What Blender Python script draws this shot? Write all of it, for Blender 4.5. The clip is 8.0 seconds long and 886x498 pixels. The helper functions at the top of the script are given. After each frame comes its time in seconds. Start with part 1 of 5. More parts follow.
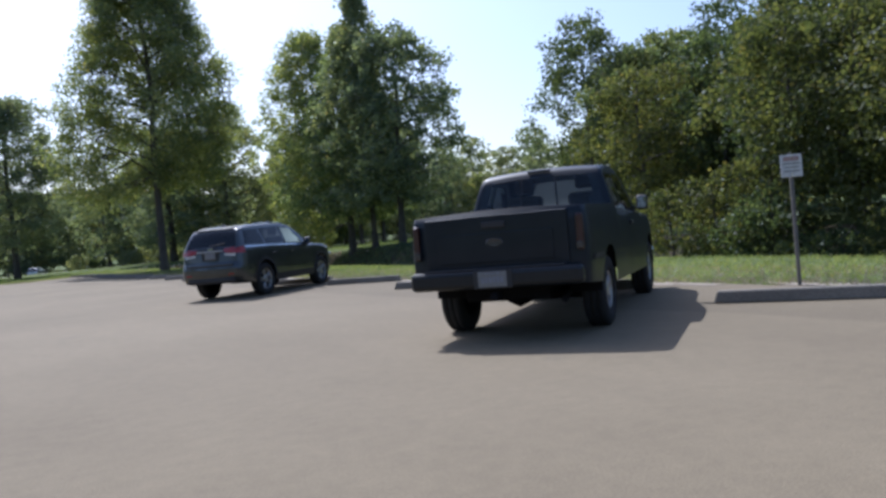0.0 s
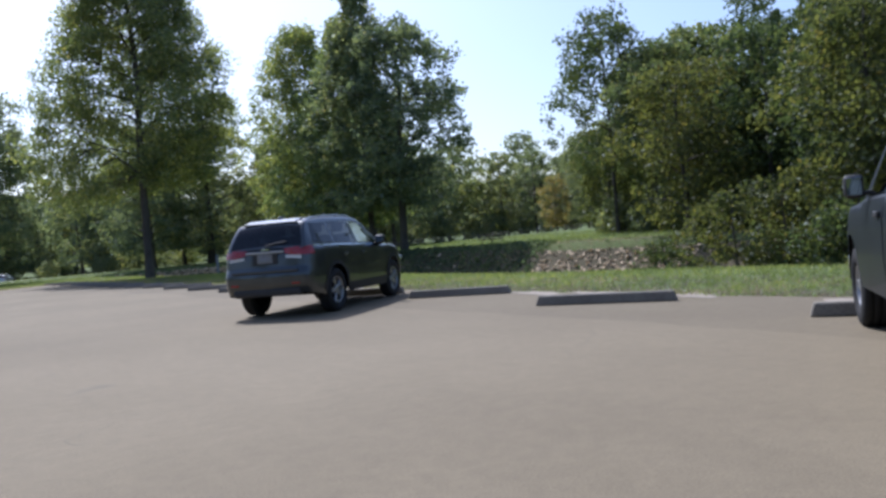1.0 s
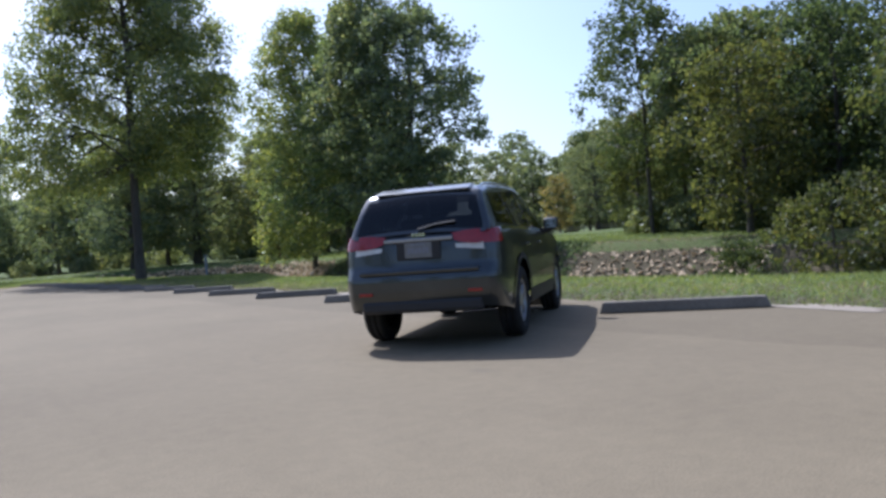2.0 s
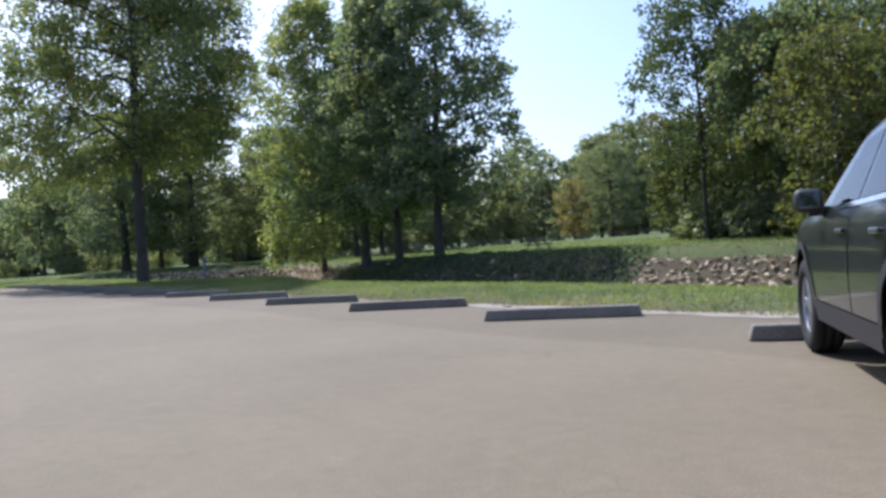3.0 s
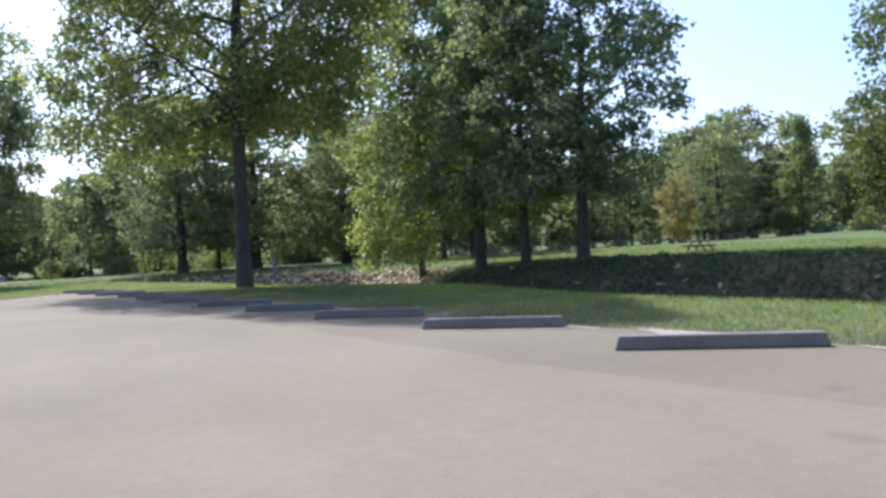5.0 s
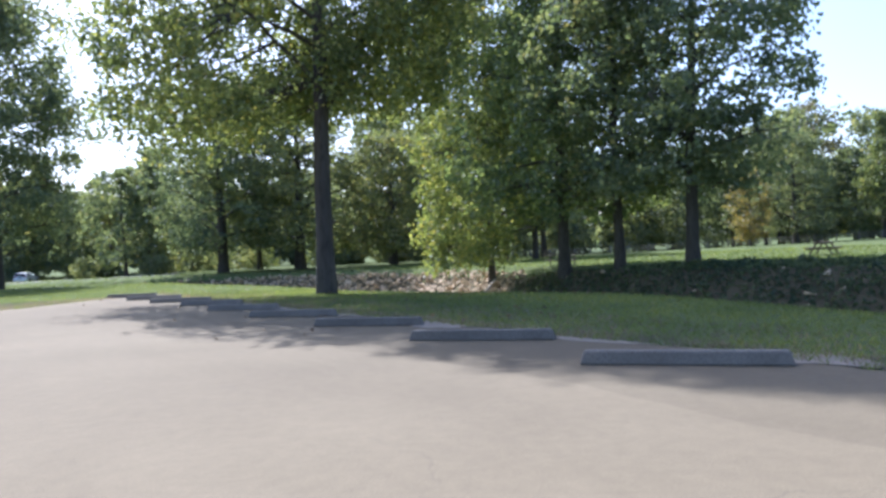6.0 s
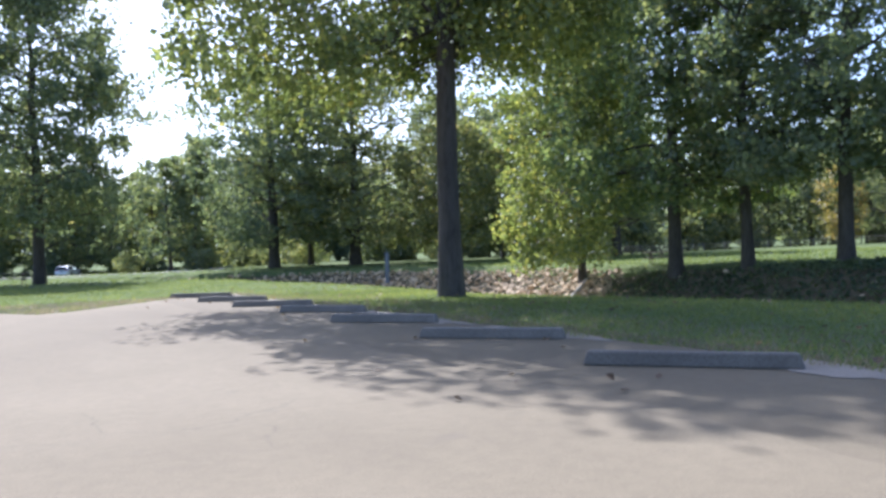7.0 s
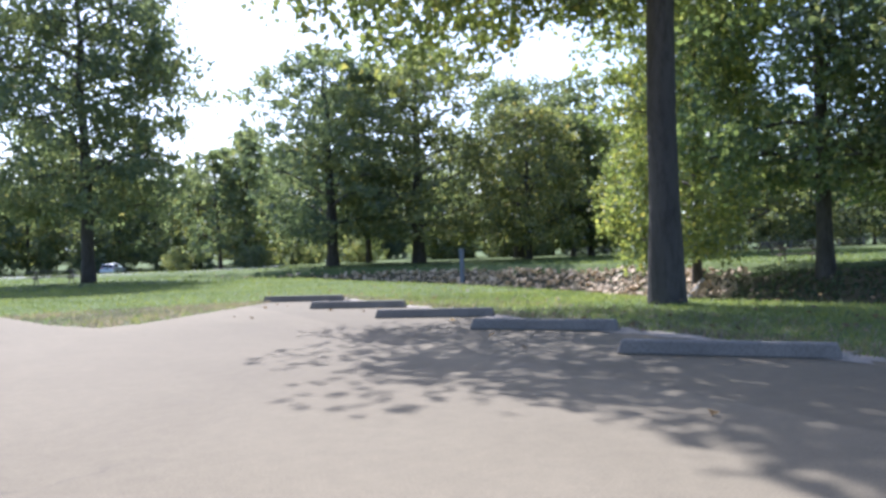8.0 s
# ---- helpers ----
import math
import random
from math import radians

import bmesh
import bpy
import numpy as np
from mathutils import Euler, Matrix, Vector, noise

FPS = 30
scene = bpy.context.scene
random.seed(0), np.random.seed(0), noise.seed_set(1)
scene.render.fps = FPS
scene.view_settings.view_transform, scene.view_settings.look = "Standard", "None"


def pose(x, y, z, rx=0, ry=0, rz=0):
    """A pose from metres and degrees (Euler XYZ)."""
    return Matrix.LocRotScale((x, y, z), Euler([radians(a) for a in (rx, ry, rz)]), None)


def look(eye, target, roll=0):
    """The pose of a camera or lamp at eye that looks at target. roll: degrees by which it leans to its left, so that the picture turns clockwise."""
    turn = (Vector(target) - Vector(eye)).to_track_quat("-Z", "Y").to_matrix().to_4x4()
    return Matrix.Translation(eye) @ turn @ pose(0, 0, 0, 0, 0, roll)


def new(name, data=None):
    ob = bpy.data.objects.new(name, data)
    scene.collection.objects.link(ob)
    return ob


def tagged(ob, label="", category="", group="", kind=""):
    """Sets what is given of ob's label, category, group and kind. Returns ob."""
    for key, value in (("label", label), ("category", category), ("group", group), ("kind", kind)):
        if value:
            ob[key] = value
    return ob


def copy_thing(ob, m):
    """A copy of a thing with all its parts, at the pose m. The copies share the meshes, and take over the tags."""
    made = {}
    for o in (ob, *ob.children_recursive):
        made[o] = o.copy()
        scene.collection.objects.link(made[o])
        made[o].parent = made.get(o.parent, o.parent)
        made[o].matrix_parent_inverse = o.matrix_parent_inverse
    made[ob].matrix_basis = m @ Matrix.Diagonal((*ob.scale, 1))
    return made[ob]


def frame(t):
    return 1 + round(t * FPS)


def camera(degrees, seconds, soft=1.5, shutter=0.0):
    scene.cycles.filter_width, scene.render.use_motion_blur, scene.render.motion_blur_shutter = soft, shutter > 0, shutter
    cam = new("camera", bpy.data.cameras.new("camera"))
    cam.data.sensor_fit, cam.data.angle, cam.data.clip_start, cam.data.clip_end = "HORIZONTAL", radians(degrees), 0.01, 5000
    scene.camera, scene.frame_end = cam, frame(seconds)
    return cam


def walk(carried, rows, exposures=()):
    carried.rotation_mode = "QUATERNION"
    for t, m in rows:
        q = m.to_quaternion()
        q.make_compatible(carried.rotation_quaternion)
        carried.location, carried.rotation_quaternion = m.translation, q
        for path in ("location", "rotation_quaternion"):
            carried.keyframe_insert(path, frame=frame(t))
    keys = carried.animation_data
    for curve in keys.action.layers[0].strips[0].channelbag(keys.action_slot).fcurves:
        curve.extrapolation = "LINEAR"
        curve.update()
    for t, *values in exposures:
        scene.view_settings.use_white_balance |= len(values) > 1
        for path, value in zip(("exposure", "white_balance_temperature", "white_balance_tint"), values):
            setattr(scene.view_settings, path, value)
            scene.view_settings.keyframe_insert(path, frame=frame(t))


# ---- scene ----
cam = camera(59.6, 8.0, soft=3.0)
PATH = [
    (0, (-7.791, -10.283, 1.182), (-6.737, -8.584, 1.132), -5.2),
    (0.5, (-7.722, -7.555, 1.16), (-6.644, -5.871, 1.128), -5.0),
    (1, (-7.718, -4.733, 1.177), (-6.605, -3.072, 1.145), -4.8),
    (1.5, (-7.557, -1.76, 1.165), (-6.42, -0.115, 1.144), -4.5),
    (1.7, (-7.466, -0.521, 1.16), (-6.318, 1.117, 1.132), -4.4),
    (2.8, (-6.873, 6.345, 1.101), (-5.686, 7.955, 1.085), -3.8),
    (3, (-6.792, 7.6, 1.084), (-5.601, 9.207, 1.071), -3.5),
    (3.5, (-6.593, 10.732, 1.076), (-5.408, 12.343, 1.064), -3.1),
    (4, (-6.362, 14.003, 1.042), (-5.191, 15.624, 1.043), -3.0),
    (4.5, (-6.187, 17.594, 1.077), (-5.034, 19.229, 1.079), -3.0),
    (6, (-5.528, 28.135, 1.24), (-4.448, 29.818, 1.25), -2.4),
    (6.5, (-5.307, 31.629, 1.245), (-4.259, 33.333, 1.255), -2.1),
    (7, (-5.217, 35.067, 1.222), (-4.207, 36.793, 1.228), -1.9),
    (7.5, (-5.174, 38.491, 1.184), (-4.207, 40.242, 1.178), -2.2),
    (8, (-5.235, 41.992, 1.115), (-4.301, 43.761, 1.122), -1.8),
]
EXPOSURES = [(0, 0.42, 5350, 17), (1.5, 0.44, 5350, 17), (3.5, 0.70, 5350, 17), (4.5, 0.84, 5350, 17), (6.0, 1.18, 5300, 18), (8, 1.26, 5300, 19)]
walk(cam, [(t, look(eye, target, roll)) for t, eye, target, roll in PATH], EXPOSURES)

from mathutils.geometry import delaunay_2d_cdt

# ---- world, sun ----
SUN_AZ, SUN_EL = radians(7.0), radians(50.0)  # azimuth from +y towards +x
sun_dir = Vector((math.sin(SUN_AZ) * math.cos(SUN_EL), math.cos(SUN_AZ) * math.cos(SUN_EL), math.sin(SUN_EL)))
world = bpy.data.worlds.new("sky")
world.use_nodes = True
scene.world = world
wn = world.node_tree
sky = wn.nodes.new("ShaderNodeTexSky")
sky.sky_type = "NISHITA"
sky.sun_disc = False
sky.sun_elevation, sky.sun_rotation = SUN_EL, SUN_AZ
sky.air_density, sky.dust_density, sky.ozone_density = 1.0, 2.4, 1.0
wn.nodes["Background"].inputs["Strength"].default_value = 0.125
wn.links.new(sky.outputs[0], wn.nodes["Background"].inputs["Color"])
sun = new("sun", bpy.data.lights.new("sun", "SUN"))
sun.data.energy, sun.data.angle, sun.data.color = 4.2, radians(0.55), (1.0, 0.94, 0.84)
sun.matrix_world = look(sun_dir * 100, (0, 0, 0))


# ---- materials ----
def ramp_node(nt, fac, stops):
    r = nt.nodes.new("ShaderNodeValToRGB")
    el = r.color_ramp.elements
    while len(el) < len(stops):
        el.new(0.5)
    for e, (p, c) in zip(el, stops):
        e.position, e.color = p, (*c, 1)
    nt.links.new(fac, r.inputs[0])
    return r.outputs[0]


def noise_node(nt, scale, detail=4, rough=0.55, coord=None, stretch=(1, 1, 1)):
    n = nt.nodes.new("ShaderNodeTexNoise")
    n.inputs["Scale"].default_value, n.inputs["Detail"].default_value, n.inputs["Roughness"].default_value = scale, detail, rough
    if coord is not None:
        m = nt.nodes.new("ShaderNodeMapping")
        m.inputs["Scale"].default_value = stretch
        nt.links.new(coord, m.inputs[0])
        nt.links.new(m.outputs[0], n.inputs["Vector"])
    return n.outputs["Fac"]


def mix_col(nt, fac, a, b, mode="MIX"):
    m = nt.nodes.new("ShaderNodeMix")
    m.data_type, m.blend_type = "RGBA", mode
    for sock, v in ((m.inputs[0], fac), (m.inputs[6], a), (m.inputs[7], b)):
        if isinstance(v, bpy.types.NodeSocket):
            nt.links.new(v, sock)
        elif isinstance(v, (int, float)):
            sock.default_value = v
        else:
            sock.default_value = (*v, 1)
    return m.outputs[2]


def base_mat(name, rough=0.6, metal=0.0, spec=0.5):
    m = bpy.data.materials.new(name)
    m.use_nodes = True
    nt = m.node_tree
    p = nt.nodes["Principled BSDF"]
    p.inputs["Roughness"].default_value, p.inputs["Metallic"].default_value = rough, metal
    p.inputs["Specular IOR Level"].default_value = spec
    coord = nt.nodes.new("ShaderNodeTexCoord").outputs["Object"]
    return m, nt, p, coord


def bump(nt, p, height, strength, dist):
    b = nt.nodes.new("ShaderNodeBump")
    b.inputs["Strength"].default_value, b.inputs["Distance"].default_value = strength, dist
    nt.links.new(height, b.inputs["Height"])
    nt.links.new(b.outputs[0], p.inputs["Normal"])


def speckled(name, c1, c2, c3, big, fine, rough=0.85, bump_amt=0.4, bump_dist=0.01, metal=0.0, spec=0.4, stretch=(1, 1, 1), by_object=0.0):
    """Two scales of mottling with a fine relief."""
    m, nt, p, co = base_mat(name, rough, metal, spec)
    a = ramp_node(nt, noise_node(nt, big, 5, 0.6, co, stretch), [(0.3, c1), (0.7, c2)])
    f = noise_node(nt, fine, 4, 0.7, co, stretch)
    fac = ramp_node(nt, f, [(0.45, (0, 0, 0)), (0.72, (1, 1, 1))])
    col = mix_col(nt, fac, a, c3)
    if by_object:
        info = nt.nodes.new("ShaderNodeObjectInfo")
        col = mix_col(nt, 1.0, col, ramp_node(nt, info.outputs["Random"], [(0, (1 - by_object,) * 3), (1, (1 + by_object,) * 3)]), "MULTIPLY")
    nt.links.new(col, p.inputs["Base Color"])
    if bump_amt:
        bump(nt, p, f, bump_amt, bump_dist)
    return m


def leaf_mat(name, dark, mid, light, shine=0.10, passed=(2.45, 2.45, 1.45)):
    """Thin leaves: diffuse, lit through from behind, a little gloss; each leaf has its own tint."""
    m = bpy.data.materials.new(name)
    m.use_nodes = True
    nt = m.node_tree
    nt.nodes.remove(nt.nodes["Principled BSDF"])
    geo = nt.nodes.new("ShaderNodeNewGeometry")
    col = ramp_node(nt, geo.outputs["Random Per Island"], [(0.0, dark), (0.55, mid), (0.93, light), (1.0, (light[0] * 1.25, light[1] * 1.03, light[2]))])
    co = nt.nodes.new("ShaderNodeTexCoord").outputs["Object"]
    patch = ramp_node(nt, noise_node(nt, 0.35, 2, 0.5, co), [(0.35, (0.75, 0.8, 0.85)), (0.65, (1.2, 1.15, 1.0))])
    col = mix_col(nt, 1.0, col, patch, "MULTIPLY")
    info = nt.nodes.new("ShaderNodeObjectInfo")
    col = mix_col(nt, 1.0, col, ramp_node(nt, info.outputs["Random"], [(0, (0.92, 0.95, 0.98)), (0.6, (1.05, 1.02, 0.97)), (1, (1.16, 1.06, 0.88))]), "MULTIPLY")
    d, t, g = (nt.nodes.new("ShaderNodeBsdf" + k) for k in ("Diffuse", "Translucent", "Glossy"))
    g.inputs["Roughness"].default_value = 0.55
    g.inputs["Color"].default_value = (0.8, 0.85, 0.9, 1)
    # the mix halves each share, so both are scaled up to a real leaf's reflected and passed light
    tcol = mix_col(nt, 1.0, col, passed, "MULTIPLY")
    dcol = mix_col(nt, 1.0, col, (2.1, 2.05, 2.3), "MULTIPLY")
    nt.links.new(dcol, d.inputs["Color"])
    nt.links.new(tcol, t.inputs["Color"])
    mx, mx2 = nt.nodes.new("ShaderNodeMixShader"), nt.nodes.new("ShaderNodeMixShader")
    mx.inputs[0].default_value = 0.54
    nt.links.new(d.outputs[0], mx.inputs[1])
    nt.links.new(t.outputs[0], mx.inputs[2])
    lw = nt.nodes.new("ShaderNodeFresnel")
    lw.inputs[0].default_value = 1.3
    sc = nt.nodes.new("ShaderNodeMath")
    sc.operation = "MULTIPLY"
    sc.inputs[1].default_value = shine
    nt.links.new(lw.outputs[0], sc.inputs[0])
    nt.links.new(sc.outputs[0], mx2.inputs[0])
    nt.links.new(mx.outputs[0], mx2.inputs[1])
    nt.links.new(g.outputs[0], mx2.inputs[2])
    nt.links.new(mx2.outputs[0], nt.nodes["Material Output"].inputs[0])
    return m


def asphalt_mat():
    """Old bleached asphalt: aggregate grain, broad stains, sealed patches and thin wandering cracks."""
    m, nt, p, co = base_mat("asphalt", 0.92, 0, 0.3)
    broad = ramp_node(nt, noise_node(nt, 0.16, 6, 0.62, co), [(0.30, (0.149, 0.121, 0.077)), (0.52, (0.175, 0.143, 0.091)), (0.75, (0.201, 0.165, 0.107))])
    stretch = ramp_node(nt, noise_node(nt, 0.9, 5, 0.62, co, (1.3, 0.45, 1)), [(0.35, (0.96, 0.96, 0.96)), (0.7, (1.03, 1.03, 1.03))])
    col = mix_col(nt, 1.0, broad, stretch, "MULTIPLY")
    # the stalls were paved apart from the aisle: a darker strip with a wavering seam
    sep, wav = nt.nodes.new("ShaderNodeSeparateXYZ"), nt.nodes.new("ShaderNodeMath")
    nt.links.new(co, sep.inputs[0])
    wav.operation = "MULTIPLY_ADD"
    wav.inputs[1].default_value = 1.1
    nt.links.new(noise_node(nt, 0.25, 3, 0.5, co), wav.inputs[0])
    nt.links.new(sep.outputs[0], wav.inputs[2])
    strip = ramp_node(nt, wav.outputs[0], [(0.0, (1.03, 1.03, 1.03)), (0.03, (0.89, 0.89, 0.885))])
    shift = nt.nodes.new("ShaderNodeMath")
    shift.operation = "ADD"
    shift.inputs[1].default_value = 0.45
    nt.links.new(wav.outputs[0], shift.inputs[0])
    nt.links.new(shift.outputs[0], strip.node.inputs[0])
    col = mix_col(nt, 1.0, col, strip, "MULTIPLY")
    mottle = ramp_node(nt, noise_node(nt, 7, 6, 0.72, co), [(0.34, (0.93, 0.93, 0.93)), (0.66, (1.07, 1.07, 1.07))])
    col = mix_col(nt, 1.0, col, mottle, "MULTIPLY")
    grain = noise_node(nt, 75, 5, 0.75, co)
    col = mix_col(nt, 1.0, col, ramp_node(nt, grain, [(0.3, (0.70, 0.70, 0.70)), (0.7, (1.3, 1.3, 1.3))]), "MULTIPLY")
    vor = nt.nodes.new("ShaderNodeTexVoronoi")
    vor.feature = "DISTANCE_TO_EDGE"
    vor.inputs["Scale"].default_value = 0.22
    warp = nt.nodes.new("ShaderNodeTexNoise")
    warp.inputs["Scale"].default_value, warp.inputs["Detail"].default_value = 0.8, 6
    add = nt.nodes.new("ShaderNodeVectorMath")
    add.operation = "MULTIPLY_ADD"
    add.inputs[1].default_value = (2.2, 2.2, 0)
    nt.links.new(co, warp.inputs["Vector"])
    nt.links.new(warp.outputs["Color"], add.inputs[0])
    nt.links.new(co, add.inputs[2])
    nt.links.new(add.outputs[0], vor.inputs["Vector"])
    crack = ramp_node(nt, vor.outputs[0], [(0.0, (1, 1, 1)), (0.0035, (0, 0, 0))])
    some = ramp_node(nt, noise_node(nt, 0.3, 3, 0.5, co), [(0.52, (0, 0, 0)), (0.60, (0.32, 0.32, 0.32))])
    col = mix_col(nt, mix_col(nt, 1.0, crack, some, "MULTIPLY"), col, (0.05, 0.046, 0.042))
    spots = ramp_node(nt, noise_node(nt, 1.3, 2, 0.4, co), [(0.71, (0, 0, 0)), (0.80, (0.35, 0.35, 0.35))])
    col = mix_col(nt, spots, col, (0.075, 0.068, 0.062))
    nt.links.new(col, p.inputs["Base Color"])
    bump(nt, p, grain, 0.5, 0.006)
    return m


M_ASPHALT = asphalt_mat()
M_SAND = speckled("sandy_grit", (0.26, 0.22, 0.17), (0.33, 0.285, 0.225), (0.20, 0.17, 0.13), 2.0, 60, 0.95, 0.5, 0.01)
M_STOP = speckled("weathered_concrete", (0.165, 0.146, 0.118), (0.225, 0.202, 0.165), (0.11, 0.097, 0.078), 3.0, 45, 0.9, 0.5, 0.006, by_object=0.12)
M_GROUND = speckled("lawn", (0.088, 0.120, 0.042), (0.112, 0.143, 0.050), (0.134, 0.150, 0.062), 0.22, 14, 0.95, 0.8, 0.05, spec=0.1)
M_ROCK = speckled("riprap_stone", (0.40, 0.30, 0.185), (0.58, 0.46, 0.305), (0.23, 0.17, 0.108), 1.6, 14, 0.9, 0.5, 0.03, by_object=0.3)
M_BARK = speckled("bark", (0.066, 0.057, 0.047), (0.110, 0.096, 0.080), (0.04, 0.034, 0.028), 1.5, 9, 0.95, 0.9, 0.05, stretch=(1, 1, 0.25))
M_GRAVEL = speckled("pale_gravel_road", (0.40, 0.38, 0.34), (0.5, 0.48, 0.44), (0.3, 0.28, 0.25), 0.4, 30, 0.95, 0.3, 0.01)
M_HILL = speckled("wooded_hillside", (0.035, 0.055, 0.02), (0.06, 0.08, 0.03), (0.09, 0.10, 0.04), 0.05, 0.6, 0.95, 0.8, 0.8, spec=0.1)
M_LEAF = leaf_mat("sycamore_leaves", (0.064, 0.084, 0.048), (0.102, 0.126, 0.066), (0.160, 0.174, 0.078), passed=(2.65, 2.7, 1.4))
M_LEAF_B = leaf_mat("oak_leaves", (0.068, 0.087, 0.056), (0.096, 0.116, 0.073), (0.124, 0.140, 0.080), 0.05)
M_LEAF_C = leaf_mat("turning_leaves", (0.072, 0.092, 0.048), (0.106, 0.124, 0.058), (0.142, 0.146, 0.066), 0.05, passed=(2.3, 2.35, 1.35))
# yellower, brighter leaves: sun shining through the crown is put into the colour
M_LEAF_G = leaf_mat("backlit_leaves", (0.076, 0.096, 0.050), (0.116, 0.136, 0.062), (0.176, 0.182, 0.074), passed=(2.65, 2.7, 1.3))
M_LEAF_D = leaf_mat("shrub_leaves", (0.066, 0.084, 0.052), (0.104, 0.126, 0.072), (0.155, 0.165, 0.084))
# weed leaves darkened: the shade on the bank is put into their colour
M_LEAF_E = leaf_mat("shaded_weed_leaves", (0.040, 0.054, 0.036), (0.060, 0.078, 0.048), (0.086, 0.102, 0.060), 0.02)
# near-wood copies with shade put into the colour; the lighter far ones imitate haze
M_LEAF_N = leaf_mat("shaded_oak_leaves", (0.042, 0.058, 0.030), (0.062, 0.080, 0.040), (0.084, 0.100, 0.048), 0.03, passed=(1.7, 1.75, 0.9))
M_LEAF_M = leaf_mat("shaded_turning_leaves", (0.052, 0.064, 0.030), (0.078, 0.090, 0.038), (0.104, 0.108, 0.046), 0.03, passed=(1.75, 1.75, 0.85))
M_BLADE = leaf_mat("grass_blades", (0.074, 0.098, 0.038), (0.094, 0.120, 0.046), (0.120, 0.136, 0.058), 0.03)


# ---- mesh helpers ----
def mesh_np(name, verts, faces, mat, smooth=False):
    """A mesh from arrays; faces is an (n, k) array."""
    me = bpy.data.meshes.new(name)
    verts, faces = np.asarray(verts, np.float32), np.asarray(faces, np.int32)
    n, k = faces.shape
    me.vertices.add(len(verts))
    me.vertices.foreach_set("co", verts.ravel())
    me.loops.add(n * k)
    me.loops.foreach_set("vertex_index", faces.ravel())
    me.polygons.add(n)
    me.polygons.foreach_set("loop_start", np.arange(0, n * k, k, dtype=np.int32))
    me.polygons.foreach_set("use_smooth", np.full(n, smooth))
    me.materials.append(mat)
    me.update()
    me.validate()
    return me


def bm_mesh(name, bm, mat, smooth=False):
    bmesh.ops.recalc_face_normals(bm, faces=bm.faces)
    me = bpy.data.meshes.new(name)
    bm.to_mesh(me)
    bm.free()
    for p in me.polygons:
        p.use_smooth = smooth
    me.materials.append(mat)
    return me


def part(name, data, mat, parent, label="", smooth=False):
    """One mesh object under a thing or a part; data is a bmesh or a ready mesh."""
    me = data if isinstance(data, bpy.types.Mesh) else bm_mesh(name, data, mat, smooth)
    ob = new(name, me)
    ob.parent = parent
    return tagged(ob, label) if label else ob


def thing(name, label, category, group="", kind="", m=None, data=None):
    ob = new(name, data)
    if m is not None:
        ob.matrix_basis = m
    return tagged(ob, label, category, group, kind)


def box_bm(sx, sy, sz, at=(0, 0, 0), bevel=0.0, rot=None, seg=2, bm=None):
    out = bm or bmesh.new()
    tmp = bmesh.new()
    bmesh.ops.create_cube(tmp, size=1.0, matrix=Matrix.Diagonal((sx, sy, sz, 1)))
    if bevel:
        bmesh.ops.bevel(tmp, geom=tmp.edges[:], offset=bevel, segments=seg, affect="EDGES", profile=0.5)
    bmesh.ops.transform(tmp, matrix=Matrix.Translation(at) @ (rot or Matrix.Identity(4)), verts=tmp.verts)
    me = bpy.data.meshes.new("tmp")
    tmp.to_mesh(me)
    tmp.free()
    out.from_mesh(me)
    bpy.data.meshes.remove(me)
    return out


def tube_bm(points, radii, sides=8, bm=None, caps=True):
    out = bm or bmesh.new()
    pts = [Vector(p) for p in points]
    if isinstance(radii, (int, float)):
        radii = [radii] * len(pts)
    rings = []
    for i, p in enumerate(pts):
        d = (pts[min(i + 1, len(pts) - 1)] - pts[max(i - 1, 0)]).normalized()
        u = d.orthogonal().normalized() if abs(d.z) < 0.95 else Vector((1, 0, 0))
        u = (u - d * u.dot(d)).normalized()
        w = d.cross(u)
        rings.append([out.verts.new(p + (u * math.cos(a) + w * math.sin(a)) * radii[i]) for a in (2 * math.pi * k / sides for k in range(sides))])
    for a, b in zip(rings, rings[1:]):
        for k in range(sides):
            out.faces.new((a[k], a[(k + 1) % sides], b[(k + 1) % sides], b[k]))
    if caps:
        out.faces.new(rings[0])
        out.faces.new(rings[-1])
    return out


# ---- ground, lot ----
STALL = 3.88
LOT_END = [(1.7, 61.0), (0.5, 61.6), (-1.2, 59.6), (-2.6, 57.9), (-3.6, 56.7), (-4.3, 56.4), (-4.9, 57.5), (-5.9, 61.1), (-7.6, 68.0), (-9.0, 78.0)]


def creek_line(y):
    """How far the creek strays sideways at y: a slight waver, then a bend round the end of the lot."""
    y = np.asarray(y, float)
    bend = 0.0085 * np.clip(y - 75, 0, None) ** 2 + 0.075 * np.clip(y - 95, 0, None) ** 2
    return 0.6 * np.sin(y * 0.11) + 0.4 * np.sin(y * 0.31 + 1.0) - np.minimum(bend, 60)


